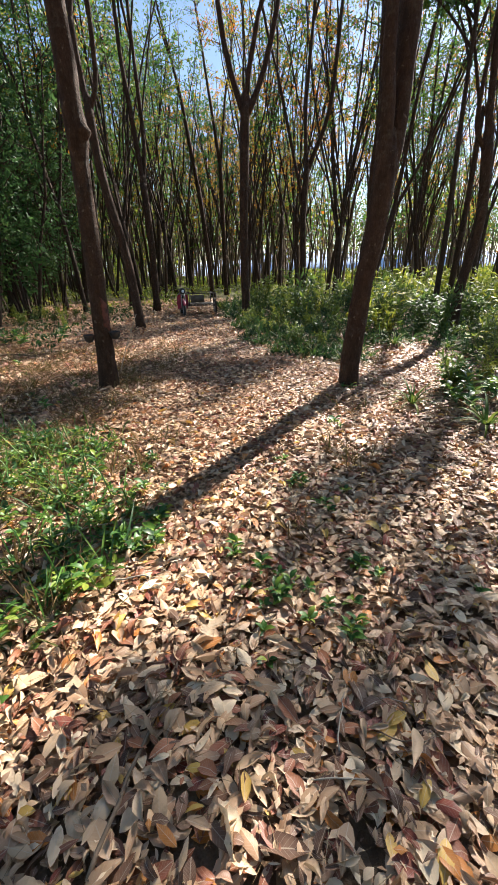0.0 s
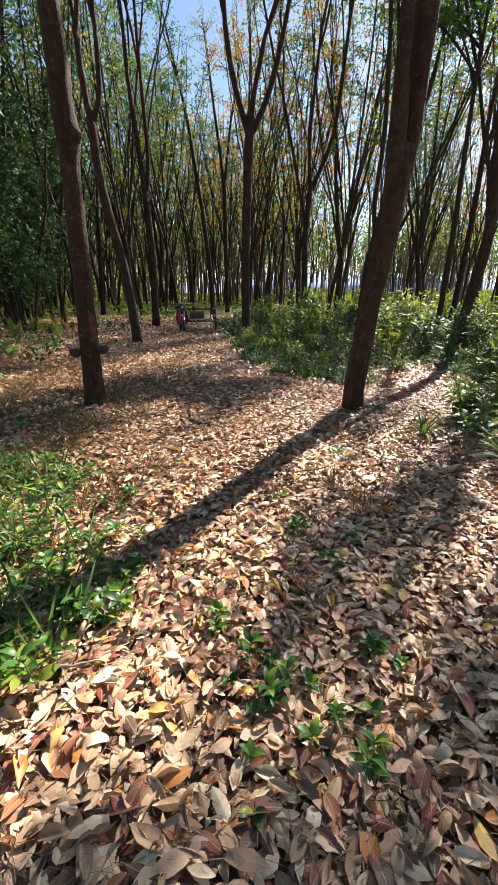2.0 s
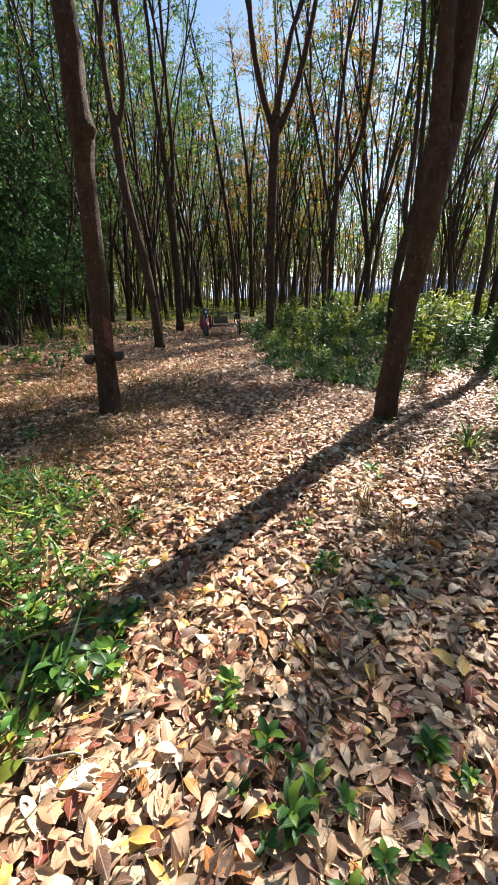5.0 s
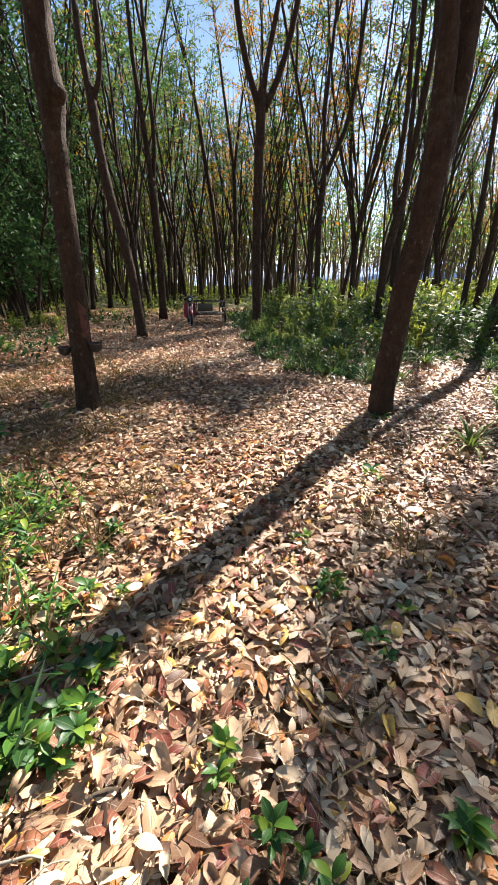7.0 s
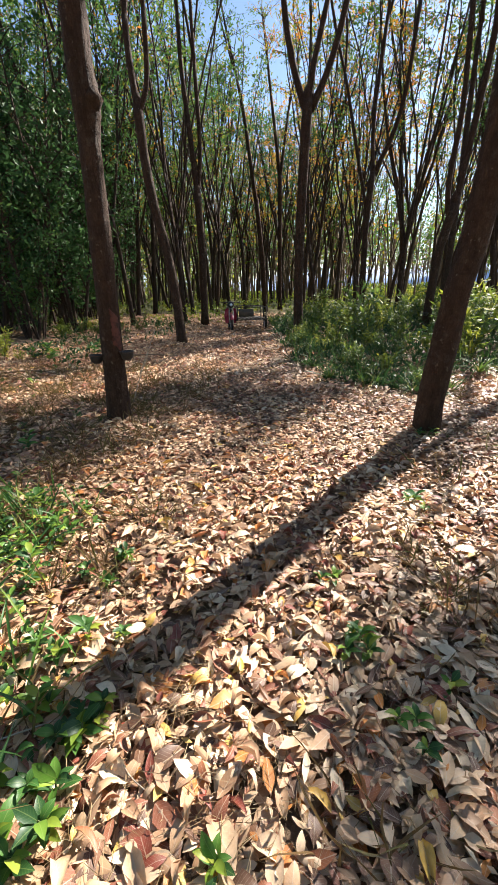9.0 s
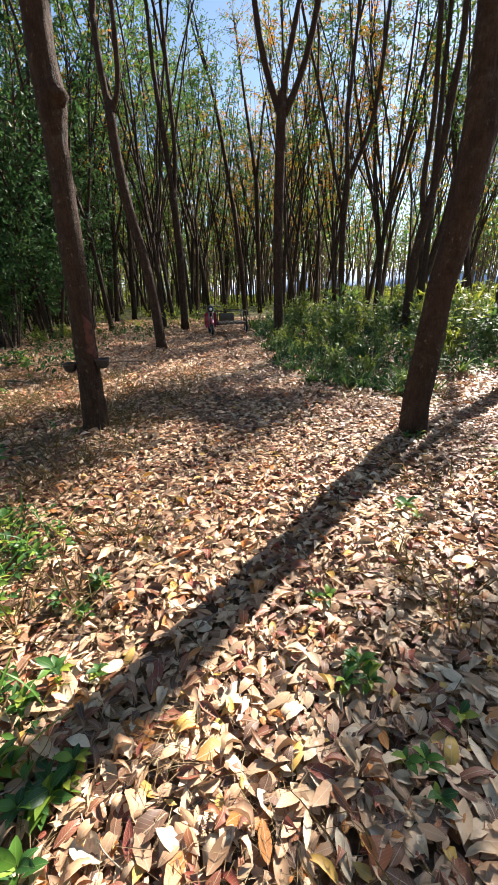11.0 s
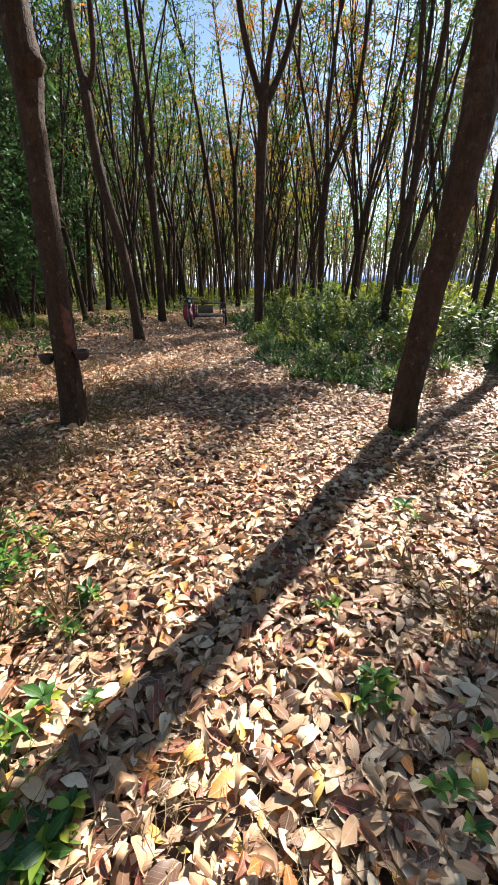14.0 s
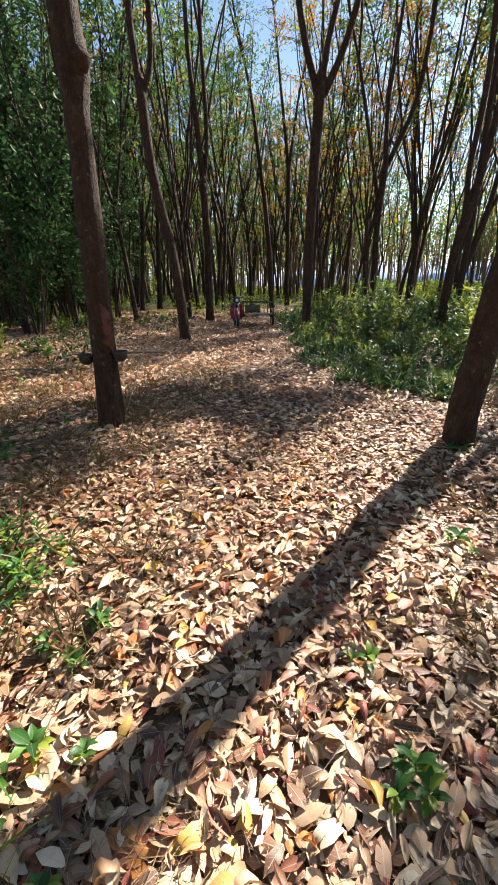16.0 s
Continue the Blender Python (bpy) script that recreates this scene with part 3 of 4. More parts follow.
crowned_tree(7.3, 16.4, 11.5, 0.11, [(6.6, 16.9, 9.6, 1.0, 0.6, 800), (7.3, 17.6, 10.5, 0.8, 0.5, 380), (5.6, 17.0, 9.9, 1.1, 0.5, 640), (6.4, 18.3, 10.6, 0.9, 0.5, 500)])
crowned_tree(4.9, 16.9, 12.5, 0.11, [(4.4, 16.4, 10.4, 0.8, 0.5, 420), (5.5, 16.1, 11.2, 0.8, 0.5, 560), (6.3, 16.5, 11.3, 0.9, 0.5, 320), (5.2, 16.6, 11.2, 0.8, 0.5, 420), (4.3, 17.6, 11.4, 0.8, 0.5, 380)])

# trees of the plantation further off, from a few shapes
sparse = [free_tree(0.095 + 0.04 * rng.random(), 2.4 + 3.4 * rng.random(), 14 + 4 * rng.random(), 0.25 + 0.7 * rng.random(), 3 + i % 2,
                    twigs=13, per_twig=24, size=0.18, low=0.15) for i in range(7)]
dense = [free_tree(0.12 + 0.04 * rng.random(), 3.2 + 3.8 * rng.random(), 14 + 4 * rng.random(), 0.25 + 0.7 * rng.random(), 2 + i % 2,
                   twigs=11, per_twig=27, size=0.21, low=0.08) for i in range(8)]
turning = [free_tree(0.09 + 0.035 * rng.random(), 2.2 + 3.0 * rng.random(), 13 + 4 * rng.random(), 0.25 + 0.6 * rng.random(), 3 + i % 2,
                     twigs=10, per_twig=22, size=0.16, low=0.05, crown=RUSTCROWN) for i in range(6)]
placed = [(-2.1, 5.98), (1.51, 5.85), (-3.32, 13.13), (-4.13, 19.65), (0.02, 15.14), (-2.42, 31.2), (-1.53, 33.8), (2.94, 22.1), (4.09, 15.56), (5.38, 10.8), (8.9, 13.4), (9.6, 10.6), (7.3, 16.4), (4.9, 16.9), (8.2, 17.3), (6.1, 21.6)]
spots = [(-10.1, 18.2), (-9.25, 17.3), (-7.4, 19.6), (-4.95, 26.6), (-1.7, 36.4), (-3.4, 43.2), (1.0, 27.5), (0.6, 31.0), (5.2, 25.2), (-6.2, 23.0)]
row = 0
y = 21.0
while y < 64:
    half = 0.66 * y + 5
    for x in np.arange(-half, half, 3.3):
        px, py = x + rng.normal(0, 0.55) + 1.6 * (row % 2), y + rng.normal(0, 0.6)
        open_side = px > 0.1 * py + 1.5 and (py < 27 or py > 48 or rng.random() < 0.24)
        if not (-3.6 < px < -0.2 and py < 30) and not (-0.3 < px < 1.7 and py < 27) and not open_side:
            spots.append((px, py))
    row += 1
    y += 2.9 if y < 40 else 3.6
# unseen rows behind the camera, added to hold back light from the sky
for y in (-3.6, -7.0, -10.5, -15.0, -20.0):
    for x in np.arange(-18, 19, 3.7):
        spots.append((x + rng.normal(0, 0.7) + 1.5, y + rng.normal(0, 0.8)))
# unseen trees to either side, added for shade and enclosure
spots += [(-14.5, 11.5), (-13.0, 7.0), (-12.5, 1.5), (12.5, 4.0), (12.0, -0.5), (16.5, 11.0), (-17.0, 16.5)]
counts = {7: 0, 8: 0, 6: 0}
for px, py in spots:
    if min(math.hypot(px - a, py - b) for a, b in placed) < 1.7:
        continue
    placed.append((px, py))
    s = 0.88 + 0.24 * rng.random()
    m = pose(px, py, -0.02, rng.normal(0, 1.6), rng.normal(0, 1.6), rng.random() * 360) @ Matrix.Diagonal((s, s, s, 1))
    rank = dense if (py > 29 and px < 0.12 * py) or (px < -9 and py > 0) else sparse
    if py > 24 and px > -0.12 * py and rng.random() < (0.5 if px > 0.12 * py else 0.27):
        rank = turning
    t = rank[counts[len(rank)] % len(rank)]
    if counts[len(rank)] < len(rank):
        t.matrix_world = m
    else:
        copy_thing(t, m)
    counts[len(rank)] += 1


# slender trees whose crowns dapple the path
for i, (px, py, turn, s) in enumerate(((10.4, 19.8, 40, 1.0), (11.9, 22.6, 130, 1.0), (7.3, 24.6, 75, 1.0), (10.2, 25.5, 10, 1.0))):
    copy_thing(sparse[i], pose(px, py, -0.02, 0, 0, turn) @ Matrix.Diagonal((s, s, s, 1)))


def far_woods():
    """The last rows of the plantation, too many to count."""
    wood, leafy = Geo(), Geo()
    for _ in range(1000):
        y = 46 + 64 * rng.random() ** 0.8
        x = (rng.random() - 0.5) * 1.5 * y
        if x > 0.1 * y and rng.random() < 0.3:
            continue
        h = 12 + 4 * rng.random()
        a, b = rng.normal(0, 0.9, 2)
        r = 0.07 + 0.07 * rng.random()
        wood.tube([(x, y, -0.1), (x + a * 0.4, y + b * 0.4, 5), (x + a, y + b, h * 0.8)], [r, r * 0.8, 0.04], 4, cap=False)
        for q in range(2):
            wood.tube([(x + a * 0.4, y, 3.5 + q), (x + a * 0.4 + rng.normal(0, 0.8), y, 8), (x + a + rng.normal(0, 1.4), y, h)], [r * 0.6, 0.05, 0.025], 3, cap=False)
        n = 70
        at = np.array([x + a, y + b, h * 0.68]) + rng.normal(0, 1, (n, 3)) * [1.3, 1.3, h * 0.17]
        leaves(leafy, at, spin(n), spin(n), 0.35 + 0.25 * rng.random(n), 0.2 + 0.12 * rng.random(n), np.full(n, 0.2), np.zeros(n))
    root = thing("far_woods", pose(0, 0, 0), "distant slender plantation trees with thin canopy", "trees", kind="stuff")
    tagged(part("trunk_rows", wood, BARKLIT, root), kind="stuff")
    tagged(part("canopy", leafy, CROWN, root), kind="stuff")


far_woods()


def distant_ridge():
    """An added low ridge far beyond the plantation, blue haze in its colour."""
    g = Geo()
    a = np.linspace(-0.9, 0.9, 60)
    h = 17 + 5 * np.sin(a * 7) + 3 * np.sin(a * 17 + 1)
    v = [(420 * math.sin(t), 420 * math.cos(t), -1) for t in a] + [(440 * math.sin(t), 440 * math.cos(t), z) for t, z in zip(a, h)] + [(520 * math.sin(t), 520 * math.cos(t), -1) for t in a]
    g.add(v, [(i + 60 * k, i + 1 + 60 * k, i + 61 + 60 * k, i + 60 + 60 * k) for k in (0, 1) for i in range(59)])
    tagged(new("backdrop_ridge", g.mesh("backdrop_ridge", RIDGE)), "added low ridge with pale blue haze in its colour", "hills", kind="structure")


distant_ridge()


def thicket(height, spread, count):
    """A low, dense dark-leaved young tree."""
    root = thing("young_tree", pose(0, 0, 0), "dense dark green young tree among the trunks", "tree", "dark thicket")
    wood, leafy = Geo(), Geo()
    limbs = []
    for i in range(4):
        a = rng.random() * 6.28
        limb = grow_limb((0.15 * math.cos(a), 0.15 * math.sin(a), 0.0), spread / height, a, height * (0.75 + 0.4 * rng.random()), 0.04)
        wood.tube(limb[:, :3], limb[:, 3], 5, cap=False)
        limbs.append(limb)
    foliage(leafy, limbs, count, 22, 0.17, 0.12, 1.0, 0.4, wood)
    tagged(part("branchwork", wood, BARKFAR, root), kind="stuff")
    part("crown", leafy, DARKLEAF, root)
    return root


young = [thicket(5.5, 1.2, 26), thicket(7.5, 1.6, 34), thicket(4.0, 1.0, 20), thicket(11.0, 1.5, 52), thicket(9.5, 1.7, 46)]
made = 0
for i in range(77):
    tall = i >= 62
    x, y = -8.2 - 16 * rng.random(), (19 if tall else 14) + 22 * rng.random()
    near = -0.42 * y - 1.0 + (0.07 * y if tall else 0)
    if x > near or tall:
        x = near - (0.3 * y if tall else 3) * rng.random()
    s = 0.8 + 0.5 * rng.random()
    m = pose(x, y, -0.02, 0, 0, rng.random() * 360) @ Matrix.Diagonal((s, s, s, 1))
    k = 3 + i % 2 if tall else i % 3
    if i in (0, 1, 2, 62, 63):
        young[k].matrix_world = m
    else:
        copy_thing(young[k], m)


# ---- undergrowth ----
rng = np.random.default_rng(31)
def shrub(height, stems, per_stem, size, label):
    root = thing("shrub", pose(0, 0, 0), label, "shrub", "green undergrowth")
    wood, leafy = Geo(), Geo()
    for _ in range(stems):
        a, o = rng.random() * 6.28, 0.12 + 0.42 * rng.random()
        h = height * (0.6 + 0.5 * rng.random())
        pts = np.array([(0.06 * math.cos(a), 0.06 * math.sin(a), 0), (o * 0.5 * math.cos(a), o * 0.5 * math.sin(a), h * 0.55), (o * math.cos(a), o * math.sin(a), h)])
        wood.tube(pts, [0.008, 0.006, 0.003], 4, cap=False)
        t = 0.15 + 0.88 * rng.random(per_stem)
        at = np.where(t[:, None] < 0.5, pts[0] + (pts[1] - pts[0]) * t[:, None] * 2, pts[1] + (pts[2] - pts[1]) * (t[:, None] * 2 - 1))
        way = spin(per_stem)
        way[:, 2] = np.abs(way[:, 2]) * 0.7 - 0.05
        up = spin(per_stem) * 0.5 + np.array([0, 0, 1])
        leaves(leafy, at, way, up, size * (0.6 + 0.8 * rng.random(per_stem)), size * 0.28 * (0.7 + 0.7 * rng.random(per_stem)), np.full(per_stem, 0.3), rng.normal(-0.1, 0.1, per_stem))
    tagged(part("branchwork", wood, STEM, root), kind="stuff")
    tagged(part("foliage", leafy, SHRUB, root), kind="stuff")
    return root


bushes = [shrub(0.8, 9, 20, 0.17, "leafy bright green shrub in the undergrowth"), shrub(1.1, 10, 20, 0.19, "tall leafy green shrub in the undergrowth"),
          shrub(0.55, 9, 20, 0.15, "low leafy green shrub in the undergrowth"), shrub(0.9, 10, 16, 0.28, "long-leaved green shrub in the undergrowth")]
made = 0


def put_shrub(x, y, s):
    global made
    m = pose(x, y, float(rise(x, y)) * (y < 12) - 0.01, 0, 0, rng.random() * 360) @ Matrix.Diagonal((s, s, s * (0.9 + 0.3 * rng.random()), 1))
    if made < len(bushes):
        bushes[made].matrix_world = m
    else:
        copy_thing(bushes[made % len(bushes)], m)
    made += 1


def verge(y):
    """Where the undergrowth begins beside the path."""
    return np.where(y < 8.4, 0.35 + (8.4 - y) * 1.8, 0.35 - (y - 8.4) * 0.13)


for _ in range(330):
    y = 7.5 + 16 * rng.random() ** 1.15
    edge = float(verge(y)) + rng.normal(0, 0.16)
    x = edge + 0.15 + (11 + 0.2 * y - edge) * rng.random() ** 1.25
    if 2.3 < x < 4.1 and y < 9.2:
        continue
    put_shrub(x, y, min(1.25, 0.40 + 0.06 * y) * min(1.0, 0.34 + 0.27 * (x - edge)) * (0.6 + 0.5 * rng.random()))


def far_undergrowth():
    """Low green growth under the further rows, and the hedge of leaves where the plantation ends."""
    g = Geo()
    for _ in range(420):
        y = 20 + 42 * rng.random()
        x = (rng.random() - 0.5) * 1.4 * y
        if -3.2 < x < -0.8 and y < 30:
            continue
        n, h = 34, 0.25 + 0.55 * rng.random()
        at = np.array([x, y, 0.03]) + rng.normal(0, 1, (n, 3)) * [0.5, 0.5, 0] + np.stack([np.zeros(n), np.zeros(n), h * rng.random(n)], 1)
        leaves(g, at, spin(n) + [0, 0, 0.5], spin(n), 0.12 + 0.16 * rng.random(n), 0.05 + 0.05 * rng.random(n), np.full(n, 0.2), np.zeros(n))
    for _ in range(900):
        y = 60 + 48 * rng.random()
        x = (rng.random() - 0.5) * 1.6 * y
        gap = -0.17 < x / y < 0.06
        n, h = 60, (0.9 if gap else 1.0 + 1.2 * rng.random() if x > 0 else 2.5 + 5.5 * rng.random())
        at = np.array([x, y, 0.0]) + rng.normal(0, 1, (n, 3)) * [1.4, 1.0, 0] + np.stack([np.zeros(n), np.zeros(n), h * rng.random(n)], 1)
        leaves(g, at, spin(n), spin(n), 0.3 + 0.3 * rng.random(n), 0.16 + 0.14 * rng.random(n), np.full(n, 0.2), np.zeros(n))
    tagged(new("far_undergrowth", g.mesh("far_undergrowth", SHRUB)), "distant green low growth between the trunks", "undergrowth", kind="stuff")


far_undergrowth()


def leaf_mass():
    """Weeds and grassy leaves that fill the undergrowth beside the path."""
    g = Geo()
    n = 23000
    y = 7.4 + 15 * rng.random(n) ** 1.25
    edge = verge(y) + 0.25 * np.sin(y * 2.3)
    x = edge + (11 + 0.25 * y - edge) * rng.random(n) ** 1.35
    top = np.clip(0.22 + 0.06 * (y - 7), 0.2, 0.85) * (0.7 + 0.4 * np.sin(1.9 * x + 0.7 * y) * np.sin(1.3 * y - 0.8 * x)) * np.clip(0.3 + 0.3 * (x - edge), 0.3, 0.75)
    clear = ~((x > 2.3) & (x < 4.0) & (y < 8.9))
    x, y, top = x[clear], y[clear], top[clear]
    n = len(x)
    at = np.stack([x, y, top * rng.random(n) ** 0.8], 1)
    way = spin(n) + [0, 0, 0.45]
    long = rng.random(n) < 0.35
    length = np.where(long, 0.28 + 0.25 * rng.random(n), 0.09 + 0.1 * rng.random(n))
    leaves(g, at, way, spin(n) + [0, 0, 0.8], length, np.where(long, 0.014 + 0.01 * rng.random(n), length * 0.34), np.full(n, 0.25), rng.normal(0.1, 0.12, n))
    m = 5000
    x, y = -4.2 - 8.5 * rng.random(m), 8.5 + 13 * rng.random(m)
    keep = np.sin(1.1 * x + 2.0) * np.sin(0.9 * y + 0.5 * x) > 0.0
    at = np.stack([x, y, 0.25 * rng.random(m)], 1)[keep]
    k = len(at)
    length = 0.07 + 0.1 * rng.random(k)
    leaves(g, at, spin(k) + [0, 0, 0.4], spin(k) + [0, 0, 0.8], length, length * 0.4, np.full(k, 0.25), rng.normal(0.1, 0.1, k))
    tagged(new("weeds", g.mesh("weeds", WEED)), "dense green weeds and grass beside the path", "weeds", kind="stuff")


leaf_mass()
for _ in range(60):
    y = 9 + 12 * rng.random()
    x = -4.6 - 7 * rng.random() - 0.15 * (y - 9)
    put_shrub(x, y, 0.35 + 0.4 * rng.random())
for x, y, s in ((2.8, 5.3, 0.5), (3.15, 4.7, 0.5), (3.4, 5.6, 0.6), (3.1, 6.2, 0.5), (3.9, 6.4, 0.7), (4.3, 5.4, 0.7), (4.8, 7.0, 0.75), (4.4, 7.4, 0.7), (5.5, 8.0, 0.85), (2.95, 4.1, 0.4)):
    put_shrub(x, y, s)


def strap_plant(blades, length, label):
    """A rosette of long arching leaves on a short stump."""
    root = thing("strap_leaf_plant", pose(0, 0, 0), label, "plant", "strap-leaved plants")
    base = Geo()
    base.tube([(0, 0, -0.02), (0.01, 0, 0.05), (0, 0, 0.11)], [0.035, 0.045, 0.03], 8, 0.08)
    part("stump", base, TWIG, root)
    for i in range(blades):
        g = Geo()
        a = i * 2.4 + rng.normal(0, 0.2)
        l = length * (0.6 + 0.5 * rng.random())
        steep = 0.5 + 0.7 * (i / blades)
        steps, w = 7, 0.011 + 0.006 * rng.random()
        v, uv = [], []
        r, z, ang = 0.02, 0.08, steep
        for k in range(steps + 1):
            t = k / steps
            ww = w * (1 - t ** 2.2) + 0.001
            for q, dz in ((-1, 0.3), (0, 0), (1, 0.3)):
                v.append((r * math.cos(a) - q * ww * math.sin(a), r * math.sin(a) + q * ww * math.cos(a), z + abs(q) * dz * ww))
                uv.append((0.5 + q * 0.5, t))
            r += math.cos(ang) * l / steps
            z = max(z + math.sin(ang) * l / steps, 0.02)
            ang -= (1.9 - 0.9 * i / blades) / steps
        f = [(k * 3 + j, k * 3 + j + 1, k * 3 + 4 + j, k * 3 + 3 + j) for k in range(steps) for j in (0, 1)]
        g.add(v, f, uv)
        part("leaf", g, STRAP, root)
    return root


straps = [strap_plant(28, 0.55, "arching strap-leaved green plant on leaf litter"), strap_plant(24, 0.45, "small strap-leaved green plant on leaf litter")]
strap_spots = [(-1.35, 2.5, 1, 0.7), (-1.75, 3.0, 1, 0.8), (-2.0, 2.4, 0, 0.7), (1.98, 4.65, 0, 1.2), (2.43, 3.85, 1, 1.6), (3.15, 8.75, 0, 1.5), (1.1, 8.0, 0, 1.1), (1.75, 7.5, 0, 1.0), (2.35, 7.7, 1, 1.1), (0.75, 9.0, 0, 1.0), (2.6, 5.0, 1, 0.9),
               (-1.95, 3.35, 1, 0.9), (-1.6, 2.75, 1, 0.8), (0.5, 10.6, 1, 1.0), (4.1, 8.3, 0, 1.2), (0.1, 13.6, 1, 1.0), (1.45, 8.4, 0, 1.2), (2.1, 8.6, 0, 1.1), (0.95, 9.9, 0, 1.1),
               (0.6, 8.3, 1, 1.2), (0.85, 8.5, 0, 1.0), (1.3, 7.9, 1, 1.3), (1.95, 8.0, 1, 1.1), (0.35, 9.4, 0, 1.0), (1.2, 9.2, 0, 1.3), (2.6, 9.3, 0, 1.3), (1.7, 9.4, 0, 1.2), (0.3, 11.5, 0, 1.1), (0.7, 12.4, 0, 1.3), (4.4, 7.9, 0, 1.3), (-1.95, 3.6, 0, 0.9), (-1.15, 2.0, 0, 0.6), (-1.5, 1.6, 1, 0.9), (1.44, 5.6, 1, 0.42), (1.62, 5.6, 1, 0.36), (-2.25, 5.8, 1, 0.4)]
for i, (x, y, k, s) in enumerate(strap_spots):
    m = pose(x, y, float(rise(x, y)), 0, 0, rng.random() * 360) @ Matrix.Diagonal((s, s, s, 1))
    if i in (0, 2):
        straps[k].matrix_world = m
    else:
        copy_thing(straps[k], m)


def seedling(height, pairs, size, label):
    """A stem with pairs of broad leaves, each leaf a part."""
    root = thing("seedling", pose(0, 0, 0), label, "plant", "green seedlings")
    g = Geo()
    lean = rng.normal(0, 0.25, 2) * height
    g.tube([(0, 0, -0.01), (lean[0] * 0.4, lean[1] * 0.4, height * 0.5), (lean[0], lean[1], height)], [0.004, 0.003, 0.002], 5, cap=False)
    part("stem", g, STEM, root)
    for i in range(pairs):
        t = 0.35 + 0.65 * i / max(1, pairs - 1)
        for q in (0, 1):
            a = i * 1.75 + q * 3.1 + rng.normal(0, 0.3)
            g = Geo()
            d = np.array([[math.cos(a), math.sin(a), 0.25 + 0.3 * rng.random() - 0.2 * (1 - t)]])
            s = size * (0.7 + 0.5 * rng.random())
            leaves(g, np.array([[lean[0] * t, lean[1] * t, height * t]]), d, np.array([[rng.normal(0, 0.25), rng.normal(0, 0.25), 1]]), [s], [s * (0.42 + 0.1 * rng.random())], [0.18], [0.1 + 0.08 * rng.random()], FINE, 0.02)
            part("leaf", g, GREEN, root)
    return root


sprouts = [seedling(0.14, 5, 0.11, "broad-leaved green seedling on leaf litter"), seedling(0.20, 6, 0.115, "broad-leaved green seedling on leaf litter"),
           seedling(0.085, 4, 0.095, "low green seedling with a few broad leaves"), seedling(0.05, 3, 0.075, "tiny green seedling with a few leaves")]
sprout_spots = [(0.13, 1.63, 2, 1.0), (0.22, 1.72, 3, 1.0), (0.05, 1.55, 3, 0.9), (0.59, 1.83, 2, 1.0), (0.66, 1.72, 3, 1.1), (0.49, 1.40, 2, 1.0), (0.93, 4.13, 2, 1.3), (0.98, 4.02, 3, 1.2), (0.40, 2.83, 2, 1.2), (0.33, 2.76, 2, 1.0),
                (1.16, 1.56, 3, 1.0), (-0.10, 1.95, 2, 1.0), (-0.86, 3.27, 2, 1.1), (0.47, 2.5, 3, 1.1), (0.14, 1.77, 3, 1.0), (0.25, 3.22, 3, 1.0), (0.55, 2.49, 3, 1.1), (0.6, 1.81, 2, 0.9),
                (0.30, 1.66, 2, 0.8), (-0.02, 1.68, 3, 0.9), (1.35, 5.6, 2, 1.0), (1.52, 5.66, 3, 1.3),
                (0.05, 1.78, 0, 0.8), (0.15, 1.59, 2, 1.1), (0.38, 1.50, 0, 0.8), (0.45, 1.34, 2, 1.1), (0.06, 1.37, 3, 1.1), (0.62, 1.83, 2, 1.0), (0.68, 1.73, 0, 0.7), (-0.10, 2.04, 2, 1.0), (0.05, 1.22, 3, 1.0), (0.89, 4.14, 0, 0.8),
                (0.35, 2.86, 0, 0.8), (0.42, 2.77, 2, 1.1), (0.70, 2.65, 3, 1.2), (0.54, 2.40, 3, 1.1), (0.30, 3.23, 3, 1.2), (-0.67, 2.75, 0, 0.9), (-0.88, 3.28, 0, 0.8), (0.28, 1.45, 3, 1.2), (0.5, 1.55, 3, 1.1), (0.2, 1.68, 3, 1.2)]
sprout_spots = [(x, y, k, s * 0.82) for x, y, k, s in sprout_spots]
for i in range(14):
    sprout_spots.append((-0.58 - 0.25 * rng.random(), 1.95 + 0.5 * rng.random(), [0, 2, 2][i % 3], 0.8 + 0.3 * rng.random()))
clump = 0
while clump < 80:
    x, y = -0.58 - 1.9 * rng.random(), 1.5 + 2.5 * rng.random()
    if x > -0.62 - 0.32 * (y - 2.3) ** 2 + 0.1 * rng.random() or (y < 1.9 and x < -1.9):
        continue
    sprout_spots.append((x, y, [0, 1, 0, 2][clump % 4], 0.65 + 0.45 * rng.random()))
    clump += 1
for i in range(9):
    sprout_spots.append((-0.78 - 0.5 * rng.random(), 1.65 + 1.1 * rng.random(), [0, 2][i % 2], 0.85 + 0.3 * rng.random()))
for i in range(14):
    sprout_spots.append((-0.85 - 0.6 * rng.random(), 0.75 + 0.95 * rng.random(), [2, 0, 3][i % 3], 0.9 + 0.3 * rng.random()))
for i in range(9):
    sprout_spots.append((-6.2 + 1.7 * rng.random(), 9.7 + 1.6 * rng.random(), 1, 1.3 + 0.7 * rng.random()))
for i in range(26):
    sprout_spots.append((-2.2 - 3.5 * rng.random(), 4.2 + 5 * rng.random(), 2 + i % 2, 0.8 + 0.5 * rng.random()))
for i in range(26):
    sprout_spots.append((2.55 + 0.95 * rng.random(), 4.1 + 1.5 * rng.random(), [1, 0, 1, 2][i % 4], 1.3 + 0.8 * rng.random()))
first = set()
